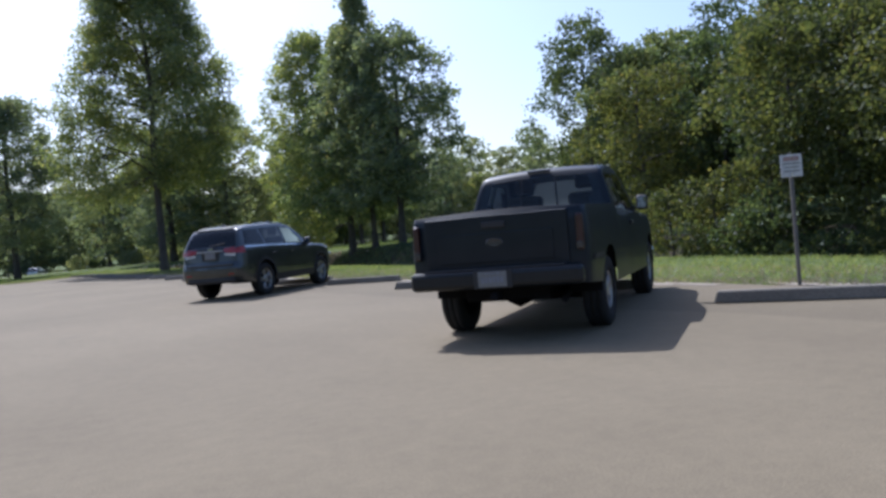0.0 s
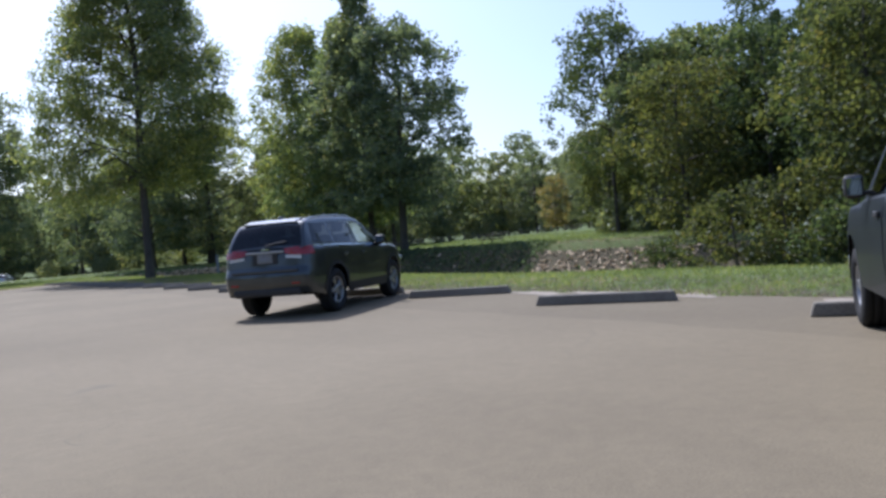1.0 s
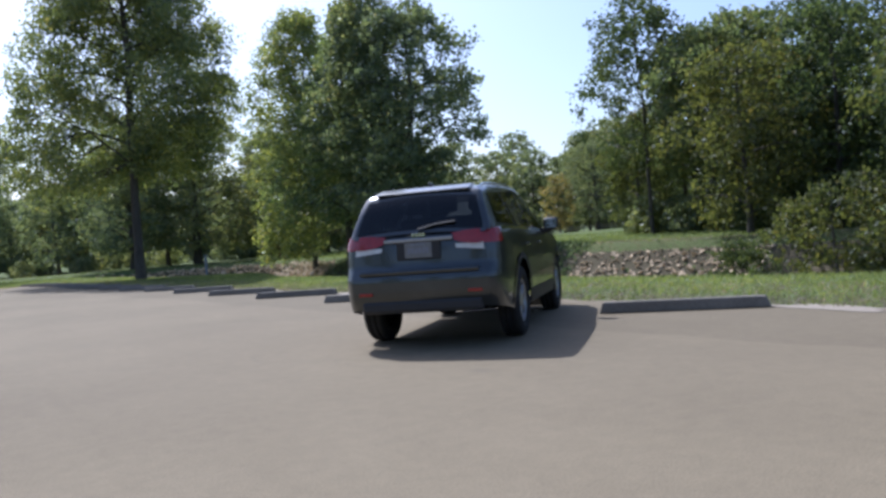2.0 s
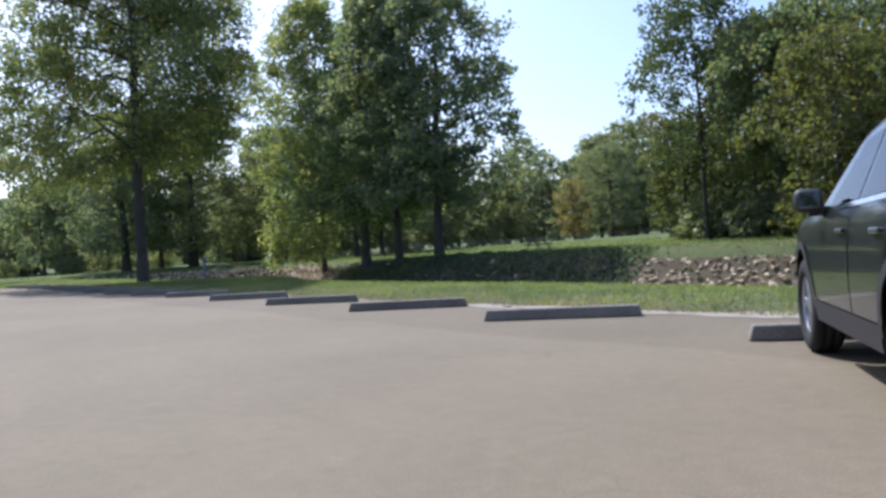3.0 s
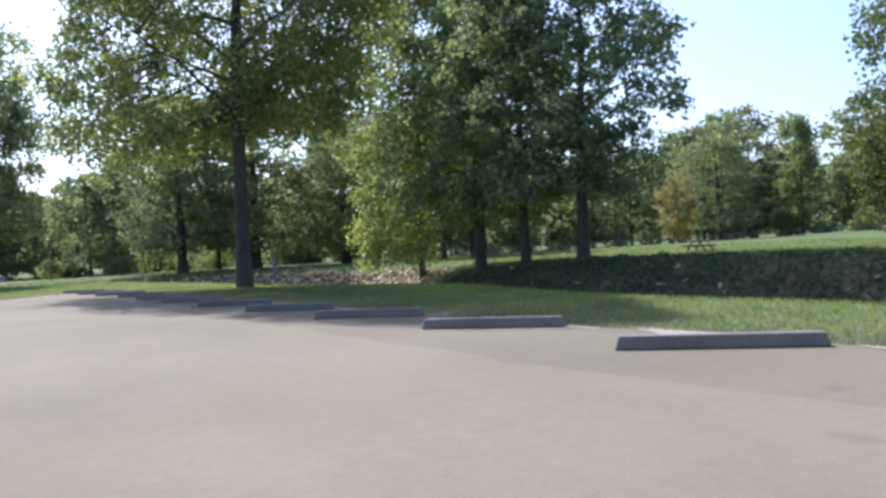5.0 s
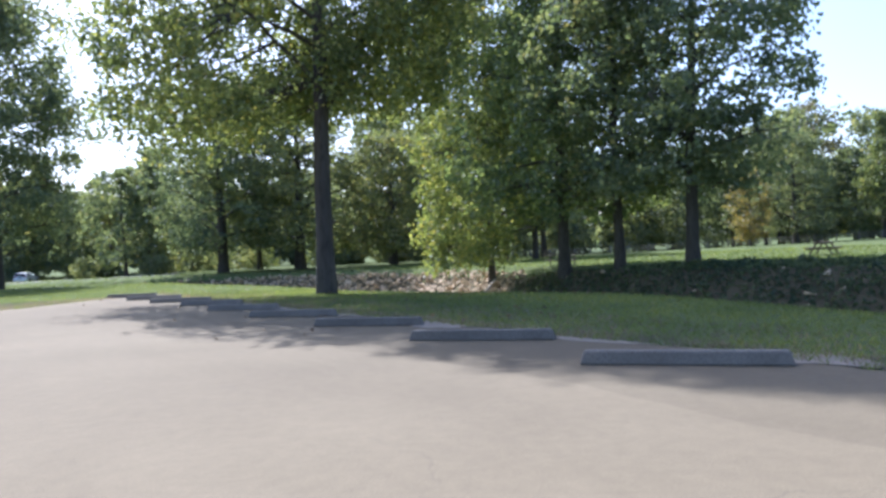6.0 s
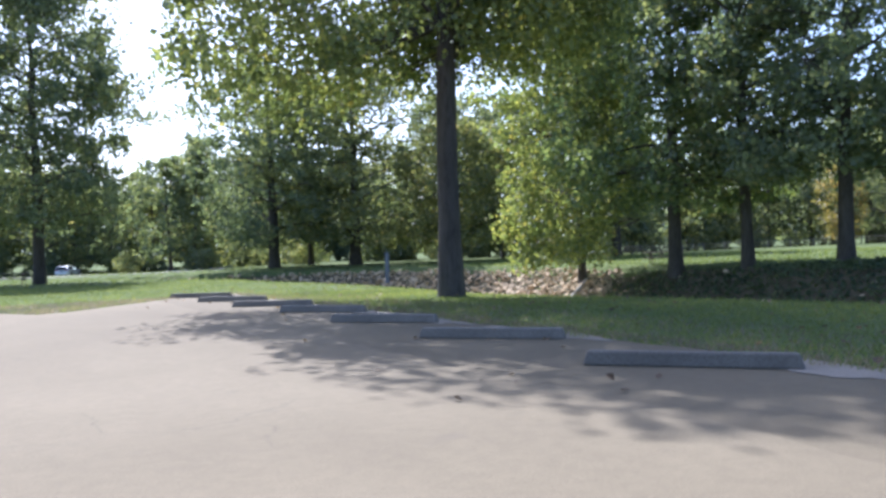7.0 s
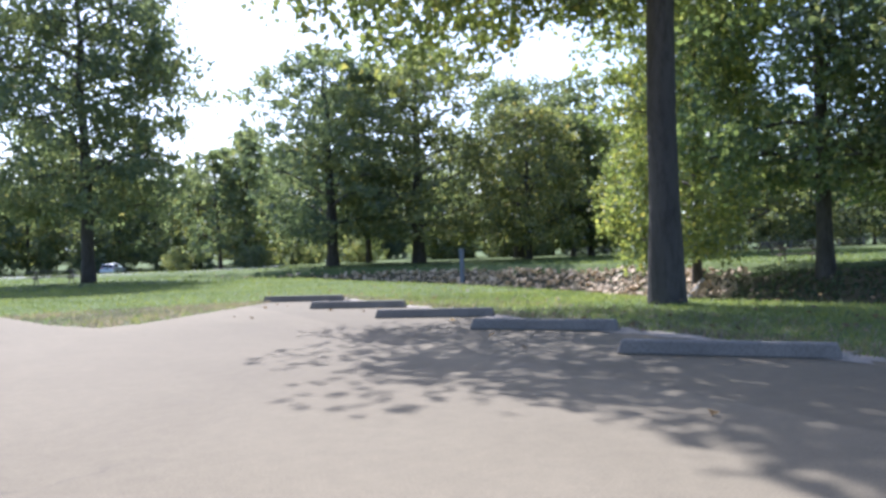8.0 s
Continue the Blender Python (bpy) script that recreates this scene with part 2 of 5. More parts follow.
def ground_height(x, y):
    """Flat round the lot, a creek bed beyond the grass verge, its far bank, then a lawn that rises slowly."""
    x, y = np.asarray(x, float), np.asarray(y, float)
    u = x - creek_line(y)
    def s(v, a, b):
        f = np.clip((v - a) / (b - a), 0, 1)
        return f * f * (3 - 2 * f)
    brow = np.interp(y, [15, 25, 35, 43, 50, 55, 62, 75], [5.4, 5.6, 6.7, 8.8, 8.2, 7.0, 6.3, 5.6])
    back = 1.5 * s(y, 66, 72) * (1 - s(y, 82, 92))
    crest = 2.65 - 0.22 * s(y, 62, 70) * (1 - s(u, 30, 40))
    z = -0.012 - 2.5 * s(u, brow, brow + 8.0) + crest * s(u, 24.6 + back, 28.6 + back) - 0.12 * s(-x, -22, -8) * s(u, 25, 30) + (0.42 * s(x, 29, 55) + 0.9 * s(x, 50, 140)) * (1 - 0.9 * s(y, 66, 106))
    z += 0.05 * np.sin(x * 0.23 + y * 0.17) * np.clip((x - 2) / 4, 0, 1)
    z = z - 0.85 * np.exp(-((x - 3) / 20) ** 2 - ((y - 152) / 16) ** 2)
    far = np.clip((np.hypot(x, y - 30) - 220) / 200, 0, 1)
    return z * (1 - far) + far * 1.0


def inside(x, y, outline):
    """Which points lie within a closed outline."""
    hit = np.zeros(np.shape(x), bool)
    for (x0, y0), (x1, y1) in zip(outline, outline[1:] + outline[:1]):
        if y0 != y1:
            hit ^= ((y0 > y) != (y1 > y)) & (x < (x1 - x0) * (y - y0) / (y1 - y0) + x0)
    return hit


rng = np.random.default_rng(7)


def lot_outline():
    pts = [(-34.0, -70.0), (1.7, -70.0)]
    for y in np.arange(-69, 60.6, 0.5):
        pts.append((1.7 + 0.10 * math.sin(y * 1.7) + 0.07 * math.sin(y * 4.3) + rng.uniform(-0.05, 0.05), float(y)))
    for (x0, y0), (x1, y1) in zip(LOT_END, LOT_END[1:]):
        n = max(2, int(math.hypot(x1 - x0, y1 - y0) / 0.4))
        for k in range(n):
            f = k / n
            pts.append((x0 + (x1 - x0) * f + rng.uniform(-0.05, 0.05), y0 + (y1 - y0) * f + rng.uniform(-0.05, 0.05)))
    pts += [(-9.0, 78.0), (-10.5, 85.0), (-19.0, 86.0), (-17.0, 70.0), (-34.0, 62.0)]
    return pts


LOT = lot_outline()
gx = np.unique(np.concatenate([np.linspace(-1600, -60, 18), np.linspace(-60, -10, 14), np.linspace(-10, 40, 101), np.linspace(40, 120, 41), np.linspace(120, 1600, 22)]))
gy = np.unique(np.concatenate([np.linspace(-1600, -60, 16), np.linspace(-60, 130, 191), np.linspace(130, 240, 30), np.linspace(240, 1800, 24)]))
XX, YY = np.meshgrid(gx, gy, indexing="ij")
ZZ = ground_height(XX, YY)
deep = inside(XX, YY, LOT)
for ox, oy in ((1.2, 0), (-1.2, 0), (0, 1.2), (0, -1.2)):
    deep &= inside(XX + ox, YY + oy, LOT)
ZZ = np.where(deep, -0.12, ZZ)
idx = np.arange(XX.size).reshape(XX.shape)
gf = np.stack([idx[:-1, :-1], idx[1:, :-1], idx[1:, 1:], idx[:-1, 1:]], -1).reshape(-1, 4)
thing("ground", "mown green lawn sloping to a rocky creek", "lawn", kind="structure",
      data=mesh_np("ground", np.stack([XX, YY, ZZ], -1).reshape(-1, 3), gf, M_GROUND, True))

def slab(name, outline, z, depth, mat):
    """A flat sheet over an outline, with upright edges."""
    n = len(outline)
    co, _, tris, *_ = delaunay_2d_cdt([Vector(p) for p in outline], [(i, (i + 1) % n) for i in range(n)], [], 1, 1e-4)
    bm = bmesh.new()
    top = [bm.verts.new((p.x, p.y, z)) for p in co]
    for t in tris:
        bm.faces.new([top[i] for i in t])
    for e in [e for e in bm.edges if len(e.link_faces) == 1]:
        a, b = e.verts
        bm.faces.new((a, b, bm.verts.new((b.co.x, b.co.y, z - depth)), bm.verts.new((a.co.x, a.co.y, z - depth))))
    me = bpy.data.meshes.new(name)
    bm.to_mesh(me)
    bm.free()
    me.materials.append(mat)
    return me


thing("parking_lot", "worn sun-bleached grey asphalt of a parking lot", "parking lot", kind="structure", data=slab("parking_lot", LOT, 0.0, 0.25, M_ASPHALT))


# ---- wheel stops ----
def stop_mesh():
    L, W, H = 2.1, 0.19, 0.15
    bm = box_bm(L, W, H, (0, 0, H / 2))
    for v in bm.verts:
        if v.co.z > 0.1:
            v.co.y *= 0.62
            v.co.x *= 0.955
    bmesh.ops.bevel(bm, geom=bm.edges[:], offset=0.022, segments=2, affect="EDGES", profile=0.5)
    return bm_mesh("wheel_stop", bm, M_STOP)


# where each stop begins on the aisle's side, and how far it is turned
STOPS = [(0.04, -15.6, -59), (0.06, -11.75, -58), (0.0, -7.9, -59), (-0.15, -4.05, -60), (0.07, -0.02, -59), (0.02, 4.36, -60), (0.25, 8.5, -54),
         (-0.19, 11.78, -52), (-0.11, 15.77, -51), (-0.09, 19.51, -47), (0.0, 23.24, -52), (0.08, 26.91, -48), (0.16, 30.75, -52), (0.1, 34.3, -51),
         (0.05, 37.8, -50), (0.08, 41.3, -51), (0.05, 44.8, -50), (0.12, 48.3, -52), (0.26, 51.6, -51), (-0.02, 54.47, -39), (-0.12, 57.75, -40), (-0.23, 61.1, -39)]
stop_me = stop_mesh()
for lx, ly, turn in STOPS:
    cx, cy = lx + 1.05 * math.cos(radians(turn)), ly + 1.05 * math.sin(radians(turn))
    thing("wheel_stop", "weathered grey concrete wheel stop on the asphalt by the grass", "wheel stop", "wheel stops along the lot", m=pose(cx, cy, 0, 0, 0, turn), data=stop_me)


# ---- trees ----
def tubes_np(lines, sides=6):
    """Tapered tubes: each line is (points (n, 3), radii (n,))."""
    V, F, base = [], [], 0
    ang = np.linspace(0, 2 * np.pi, sides, endpoint=False)
    for P, Rr in lines:
        n = len(P)
        D = np.gradient(P, axis=0)
        D /= np.linalg.norm(D, axis=1, keepdims=True) + 1e-9
        ref = np.where(np.abs(D[:, 2:3]) < 0.9, np.array([[0, 0, 1.0]]), np.array([[1.0, 0, 0]]))
        U = np.cross(D, ref)
        U /= np.linalg.norm(U, axis=1, keepdims=True) + 1e-9
        W = np.cross(D, U)
        ring = P[:, None] + Rr[:, None, None] * (U[:, None] * np.cos(ang)[None, :, None] + W[:, None] * np.sin(ang)[None, :, None])
        V.append(ring.reshape(-1, 3))
        i = np.arange(n - 1)[:, None] * sides
        k = np.arange(sides)[None]
        k2 = (k + 1) % sides
        F.append((base + np.stack([i + k, i + k2, i + sides + k2, i + sides + k], -1)).reshape(-1, 4))
        base += n * sides
    return np.concatenate(V), np.concatenate(F)


def leaves_np(C, size, r, flat=0.5):
    """Folded pointed leaves, four corners each, at the places C."""
    n = len(C)
    nrm = r.normal(size=(n, 3)) * (1, 1, 0.6) + (0, 0, flat)
    nrm /= np.linalg.norm(nrm, axis=1, keepdims=True)
    t = np.cross(nrm, r.normal(size=(n, 3)))
    t /= np.linalg.norm(t, axis=1, keepdims=True) + 1e-9
    b = np.cross(nrm, t)
    s = (size * r.uniform(0.65, 1.3, n))[:, None]
    fold = s * r.uniform(0.05, 0.25, (n, 1)) * nrm
    V = np.stack([C - t * s * 0.5, C + b * s * 0.42 + fold - t * s * 0.08, C + t * s * 0.55, C - b * s * 0.42 + fold - t * s * 0.08], 1)
    i = np.arange(n)[:, None] * 4
    F = np.concatenate([i + [[0, 1, 2]], i + [[0, 2, 3]]])
    return V.reshape(-1, 3), F


def crown_radius(f, shape):
    """Half width of the crown, 0 to 1, at the height fraction f of the crown."""
    if shape == "cone":
        return max(0.06, (1 - f) ** 0.8) * min(1, 0.55 + f * 4)
    if shape == "round":
        return max(0.1, math.sqrt(max(0, 1 - (2 * f - 0.85) ** 2 / 1.45)))
    return max(0.08, (1 - f ** 1.9)) * min(1, 0.6 + 2.2 * f)  # "tall"


def tree_meshes(seed, height, radius, bare, trunk_r, limbs, clumps, per, leaf, shape="tall", mat=None, rise=0.7, clump=0.8, gaps=-0.12, flare=1.3, twigs=True, hang=0.0, shift=(0.0, 0.0), hang_to=None, open_to=None, thin_to=None, bough=0.0):
    """A trunk with rising limbs and a crown of leaf clumps, uneven in outline and with gaps."""
    r = np.random.default_rng(seed)
    zs = np.linspace(0, height * 0.96, 16)
    wob = np.cumsum(r.normal(0, 0.010 * height, (16, 2)), 0) * np.linspace(0, 1, 16)[:, None] * 0.5
    P = np.column_stack([wob, zs - 0.3 * (zs == 0)])
    R = trunk_r * (1 - zs / height) ** 0.8 + 0.02
    R[0] *= flare
    lines, nodes = [(P, R)], [P[zs > bare]]
    ga = r.uniform(0, 6.28)
    for k in range(limbs):
        f = (k + r.uniform(0.0, 1.0)) / limbs
        z = bare * 0.9 + (height * 0.9 - bare) * f
        ga += 2.4 + r.uniform(-0.6, 0.6)
        L = radius * crown_radius(min(1, (z - bare * 0.9) / (height - bare) + 0.1), shape) * r.uniform(0.55, 1.0)
        base = np.array([np.interp(z, zs, P[:, 0]), np.interp(z, zs, P[:, 1]), z])
        up = rise * r.uniform(0.5, 1.5)
        t = np.linspace(0, 1, 7)[:, None]
        d = np.array([math.cos(ga), math.sin(ga), 0])
        side = np.array([-d[1], d[0], 0]) * r.uniform(-0.3, 0.3)
        pts = base + (d * t + side * t ** 2) * L + np.array([0, 0, 1]) * (up * t - 0.35 * t ** 2) * L + r.normal(0, 0.025 * L, (7, 3)) * t
        r0 = min(max(0.02, np.interp(z, zs, R) * r.uniform(0.3, 0.5)), 0.2)
        lines.append((pts, r0 * (1 - t[:, 0]) ** 0.7 + 0.01))
        nodes.append(pts[2:])
    N = np.concatenate(nodes)
    # clump centres within an uneven envelope
    C = []
    ph = r.uniform(0, 6.28, 4)
    seed_off = Vector((seed * 3.1, seed * 1.7, 0))
    while len(C) < clumps:
        f, az, u = r.uniform(0, 1), r.uniform(0, 6.28), r.uniform(0, 1)
        env = radius * crown_radius(f, shape) * (1 + 0.16 * math.sin(2 * az + ph[0] + 5 * f) + 0.12 * math.sin(3 * az + ph[1] - 9 * f) + 0.10 * math.sin(13 * f + ph[2] + az))
        if hang_to is not None:
            env *= 1 + bough * max(0.0, math.cos(az - hang_to)) ** 6 * max(0.0, 1 - 2 * f)  # one long low bough
        q = env * u ** 0.42
        droop = hang if hang_to is None else hang * (0.5 + 0.5 * math.cos(az - hang_to)) ** 0.6
        z = bare + (height - bare) * f - droop * q * (1 - f)
        low = 1 - 0.6 * f
        p = Vector((q * math.cos(az) + np.interp(z, zs, P[:, 0]) + shift[0] * low, q * math.sin(az) + np.interp(z, zs, P[:, 1]) + shift[1] * low, z))
        if open_to is not None and z < 0.55 * height and math.cos(az - open_to) > 0.78 and r.uniform() < 0.72:
            continue  # pruned boughs over the parking stalls
        if thin_to is not None and math.cos(az - thin_to) > 0.0 and abs(q * math.sin(az - thin_to)) < 0.55 + 0.12 * q and r.uniform() < 0.88:
            continue  # thin side, where the stem shows between the boughs
        if noise.noise(p * (1.9 / max(1.2, radius * 0.4)) + seed_off) > gaps:
            C.append(p)
    C = np.array(C)
    if twigs:
        for c in C[::2]:
            dd = N - c
            j = int(np.argmin((dd ** 2).sum(1) + 3.0 * np.clip(dd[:, 2], 0, None) ** 2))
            mid = (N[j] + c) / 2 + r.normal(0, 0.08, 3) - (0, 0, 0.06)
            lines.append((np.stack([N[j], mid, c]), np.array([0.035, 0.022, 0.008]) * (1.0 if radius > 3 else 0.4)))
    n = clumps * per
    off = r.normal(size=(n, 3)) * (1, 1, 0.6)
    off *= (clump * r.uniform(0.15, 1.0, n) ** 0.6 / (np.linalg.norm(off, axis=1) + 1e-6))[:, None]
    big_small = np.repeat(r.uniform(0.6, 1.35, clumps), per)[:, None]
    V, F = leaves_np(np.repeat(C, per, 0) + off * big_small, leaf, r)
    tv, tf = tubes_np(lines[:1], 12)
    bv, bf = tubes_np(lines[1:], 5)
    tv, tf = np.concatenate([tv, bv]), np.concatenate([tf, bf + len(tv)])
    return mesh_np("trunk", tv, tf, M_BARK, True), mesh_np("crown", V, F, mat or M_LEAF)


def tree(name, meshes, m, label, group=""):
    t = thing(name, label, "tree", group, m=m)
    part("trunk", meshes[0], None, t)
    part("crown", meshes[1], None, t)
    return t


def at(x, y, turn=0.0, size=1.0, sink=0.0, wide=1.0):
    z = float(ground_height(x, y)) - sink
    return Matrix.LocRotScale((x, y, z), Euler((0, 0, turn)), (size * wide, size * wide, size))


# the sycamore beside the lot and the row on the far bank
big = tree_meshes(24, 29.5, 6.7, 7.0, 0.30, 36, 1400, 104, 0.180, "tall", M_LEAF, 0.75, 1.0, -0.20, hang=0.38, shift=(-0.1, 0.3), hang_to=3.0, open_to=4.14, thin_to=4.18, bough=0.26)
tree("sycamore_tree", big, at(5.74, 53.4), "tall leafy sycamore with a straight grey trunk beside the parking lot")
row_label = "tall green tree with a dark trunk on the creek bank"
row_a = tree_meshes(11, 24.0, 7.0, 4.4, 0.38, 28, 520, 48, 0.30, "tall", M_LEAF, 0.6, 1.0, -0.15, hang=0.2)
row_b = tree_meshes(12, 26.5, 5.8, 4.6, 0.30, 24, 420, 46, 0.30, "tall", M_LEAF_D, 0.7, 1.0, -0.15, hang=0.15)
row_c = tree_meshes(13, 21.0, 6.4, 4.6, 0.36, 24, 440, 46, 0.30, "round", M_LEAF_B, 0.6, 1.0, -0.15, hang=0.15)
row_d = tree_meshes(14, 26.0, 4.8, 1.5, 0.24, 28, 640, 46, 0.27, "round", M_LEAF_G, 0.5, 1.0, -0.20, hang=0.1, shift=(-3.2, -1.9))
tree("creek_tree", row_a, at(28.24, 66.2, 1.0), row_label, "trees on the creek bank")
tree("creek_tree", row_b, at(28.8, 61.8, 2.0), row_label, "trees on the creek bank")
tree("creek_tree", row_c, at(29.2, 56.7, 0.3), row_label, "trees on the creek bank")
for x, y, a, s, k in ((28.6, 74.7, 0.0, 1.0, row_d), (43, 87, 5.0, 0.9, row_b), (40, 88, 0.4, 0.85, row_a), (50, 94, 2.0, 0.85, row_c)):
    tree("creek_tree", k, at(x, y, a, s), row_label, "trees on the creek bank")
lawn_tree = tree_meshes(15, 20.0, 6.3, 4.0, 0.34, 30, 640, 46, 0.28, "round", M_LEAF_B, 0.5, 1.0, -0.08, hang=0.10)
tree("shade_tree", lawn_tree, at(-2.6, 89.6, 2.5), "tall broad tree standing on the far lawn")

# woods
wood = [tree_meshes(30 + k, h, rad, bare, 0.24, 11, 155, 20, 0.53, sh, mt, 0.6, 1.05, -0.2, twigs=False)
        for k, (h, rad, bare, sh, mt) in enumerate(((15, 4.8, 1.6, "round", M_LEAF_B), (18, 4.4, 2.6, "tall", M_LEAF_D), (13, 4.4, 1.0, "round", M_LEAF_C), (20, 5.0, 3.5, "round", M_LEAF_B), (17, 4.2, 1.2, "tall", M_LEAF_D)))]
wood.append(tree_meshes(35, 20, 7.6, 2.4, 0.50, 24, 430, 32, 0.38, "round", M_LEAF_B, 0.6, 1.05, -0.2, twigs=False))
wood.append(tree_meshes(36, 14, 5.6, 1.6, 0.28, 20, 300, 36, 0.34, "round", M_LEAF_D, 0.6, 1.0, -0.2))
bush = [tree_meshes(60 + k, h, rad, 0.1, 0.05, 7, 72, 19, 0.27, "round", mt, 0.8, 0.5, -0.3, twigs=False)
        for k, (h, rad, mt) in enumerate(((3.2, 2.0, M_LEAF_D), (2.2, 1.8, M_LEAF_B), (4.2, 2.2, M_LEAF_C)))]
wood.append(tree_meshes(37, 14, 5.0, 4.4, 0.14, 18, 210, 42, 0.28, "round", M_LEAF_C, 0.6, 1.0, -0.05))
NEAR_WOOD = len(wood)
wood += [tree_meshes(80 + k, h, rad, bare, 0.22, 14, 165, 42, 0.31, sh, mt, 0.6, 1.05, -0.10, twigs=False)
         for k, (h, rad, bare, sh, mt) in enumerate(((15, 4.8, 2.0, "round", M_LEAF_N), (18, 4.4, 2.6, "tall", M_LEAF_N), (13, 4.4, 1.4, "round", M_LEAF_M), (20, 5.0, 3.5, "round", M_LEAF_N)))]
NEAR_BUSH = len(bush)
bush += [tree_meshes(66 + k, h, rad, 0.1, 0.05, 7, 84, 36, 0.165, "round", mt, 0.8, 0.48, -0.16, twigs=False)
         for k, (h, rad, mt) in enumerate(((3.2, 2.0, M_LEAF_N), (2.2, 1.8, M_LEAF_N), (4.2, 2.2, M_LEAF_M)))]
wood_label, bush_label = "green woodland tree in a dense stand", "dense green shrub at the edge of the woods"


def plant_wood(x, y, kind=None, size=None, wide=1.0):
    k = int(rng.choice([0, 0, 1, 2, 2, 3, 3, 1])) if kind is None else kind
    tree("woodland_tree", wood[k], at(x, y, rng.uniform(0, 6.28), rng.uniform(0.8, 1.2) if size is None else size, 0, wide), wood_label, "woodland trees")


def plant_bush(x, y, kind=None, size=None):
    k = int(rng.integers(0, NEAR_BUSH)) if kind is None else kind
    t = tree("shrub", bush[k], at(x, y, rng.uniform(0, 6.28), rng.uniform(0.7, 1.3) if size is None else size, 0.1), bush_label, "shrubs")
    t["category"] = "shrub"


for y in np.arange(-40, 0, 9.0):
    plant_wood(30 + rng.uniform(-2, 2), y + rng.uniform(-2, 2), None, rng.uniform(0.7, 0.9))
for y in np.arange(0, 17, 5.0):
    for row, x in enumerate((27.5, 32.5, 38.5)):
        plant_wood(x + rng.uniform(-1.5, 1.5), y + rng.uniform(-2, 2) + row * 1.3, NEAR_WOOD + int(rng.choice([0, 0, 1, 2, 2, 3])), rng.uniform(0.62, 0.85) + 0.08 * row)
for y in np.arange(1, 14, 2.8):
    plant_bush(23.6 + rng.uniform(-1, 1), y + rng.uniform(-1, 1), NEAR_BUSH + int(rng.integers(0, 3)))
for x, y, k, s, w in ((40.0, 36.0, 7, 1.0, 0.72), (38.4, 33.4, 7, 0.95, 0.9), (31, 26, 2, 0.78, 1.0), (42.5, 33.5, 7, 1.05, 1.0), (47, 34.5, 0, 0.75, 1.1), (49, 36, 3, 0.75, 1.1), (37.5, 28, 2, 0.85, 1.0), (36, 23.5, 0, 0.8, 1.0), (42, 28, 3, 0.8, 1.0), (47, 30, 1, 0.85, 1.1), (52, 31, 3, 0.8, 1.2), (41, 22, 1, 0.85, 1.0), (38, 18.5, 0, 0.85, 1.0)):
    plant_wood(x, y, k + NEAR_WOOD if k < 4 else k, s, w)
for x, y, k, z in ((44.6, 42.4, 2, 0.5), (43.2, 41.0, 2, 0.62), (42.0, 39.2, 1, 1.0), (40.4, 37.6, 0, 0.8), (44.6, 41.0, 0, 0.8), (38.6, 35.2, 1, 1.0), (36.6, 31.5, 2, 0.6), (35.5, 28.5, 0, 0.8), (43.4, 38.6, 2, 0.7), (34.4, 25, 1, 1.0), (33, 22, 0, 0.9), (23.2, 21.5, 0, 0.8), (23.4, 17.4, 2, 1.1), (24.6, 15.6, 2, 1.2), (26.5, 13.6, 2, 1.25), (24.0, 12.0, 0, 1.3), (40.6, 35.4, 2, 0.75), (39.6, 33.6, 0, 1.0), (42.2, 36.2, 2, 0.8), (41.4, 33.2, 2, 0.8), (43.4, 43.4, 2, 0.55), (42.0, 42.6, 1, 0.9), (44.9, 43.6, 0, 0.6), (40.6, 41.2, 2, 0.6), (39.6, 39.6, 0, 0.9)):
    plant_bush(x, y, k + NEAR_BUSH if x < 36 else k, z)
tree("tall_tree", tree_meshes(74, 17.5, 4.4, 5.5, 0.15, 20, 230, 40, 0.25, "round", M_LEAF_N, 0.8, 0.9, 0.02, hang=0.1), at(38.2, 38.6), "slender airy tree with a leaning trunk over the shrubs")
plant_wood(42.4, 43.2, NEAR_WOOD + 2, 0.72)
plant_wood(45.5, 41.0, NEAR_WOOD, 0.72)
# tree line behind the far lawn
EDGE = [(124, 30), (112, 48), (106, 64), (100, 80), (93, 92), (84, 103), (74, 112), (63, 120), (52, 127), (42, 135)]
along = np.concatenate([[0], np.cumsum([math.dist(a, b) for a, b in zip(EDGE, EDGE[1:])])])
for back, (gap, off, size) in enumerate(((6.8, 0, 0.80), (8.4, 8, 0.90), (11.5, 19, 0.95), (15.0, 34, 1.0))):
    for d in np.arange(0, along[-1], gap):
        x, y = (float(np.interp(d, along, [p[k] for p in EDGE])) for k in (0, 1))
        plant_wood(x + off * 0.75 + rng.uniform(-2, 2), y + off * 0.66 + rng.uniform(-2, 2), int(rng.choice([0, 0, 2, 3, 3])), size * rng.uniform(0.86, 1.12), 1.15)
for d in np.arange(2, along[-1], 4.6):
    x, y = (float(np.interp(d, along, [p[k] for p in EDGE])) for k in (0, 1))
    plant_bush(x - 3.5 + rng.uniform(-1, 1), y - 3 + rng.uniform(-1, 1), None, rng.uniform(0.8, 1.3))
tree("turning_tree", tree_meshes(71, 8.6, 2.3, 0.8, 0.10, 16, 130, 34, 0.24, "round", leaf_mat("amber_leaves", (0.086, 0.094, 0.048), (0.122, 0.113, 0.054), (0.158, 0.130, 0.058)), 0.7, 0.6, -0.25), at(74.2, 85.2), "small tree with orange autumn leaves on the far lawn")
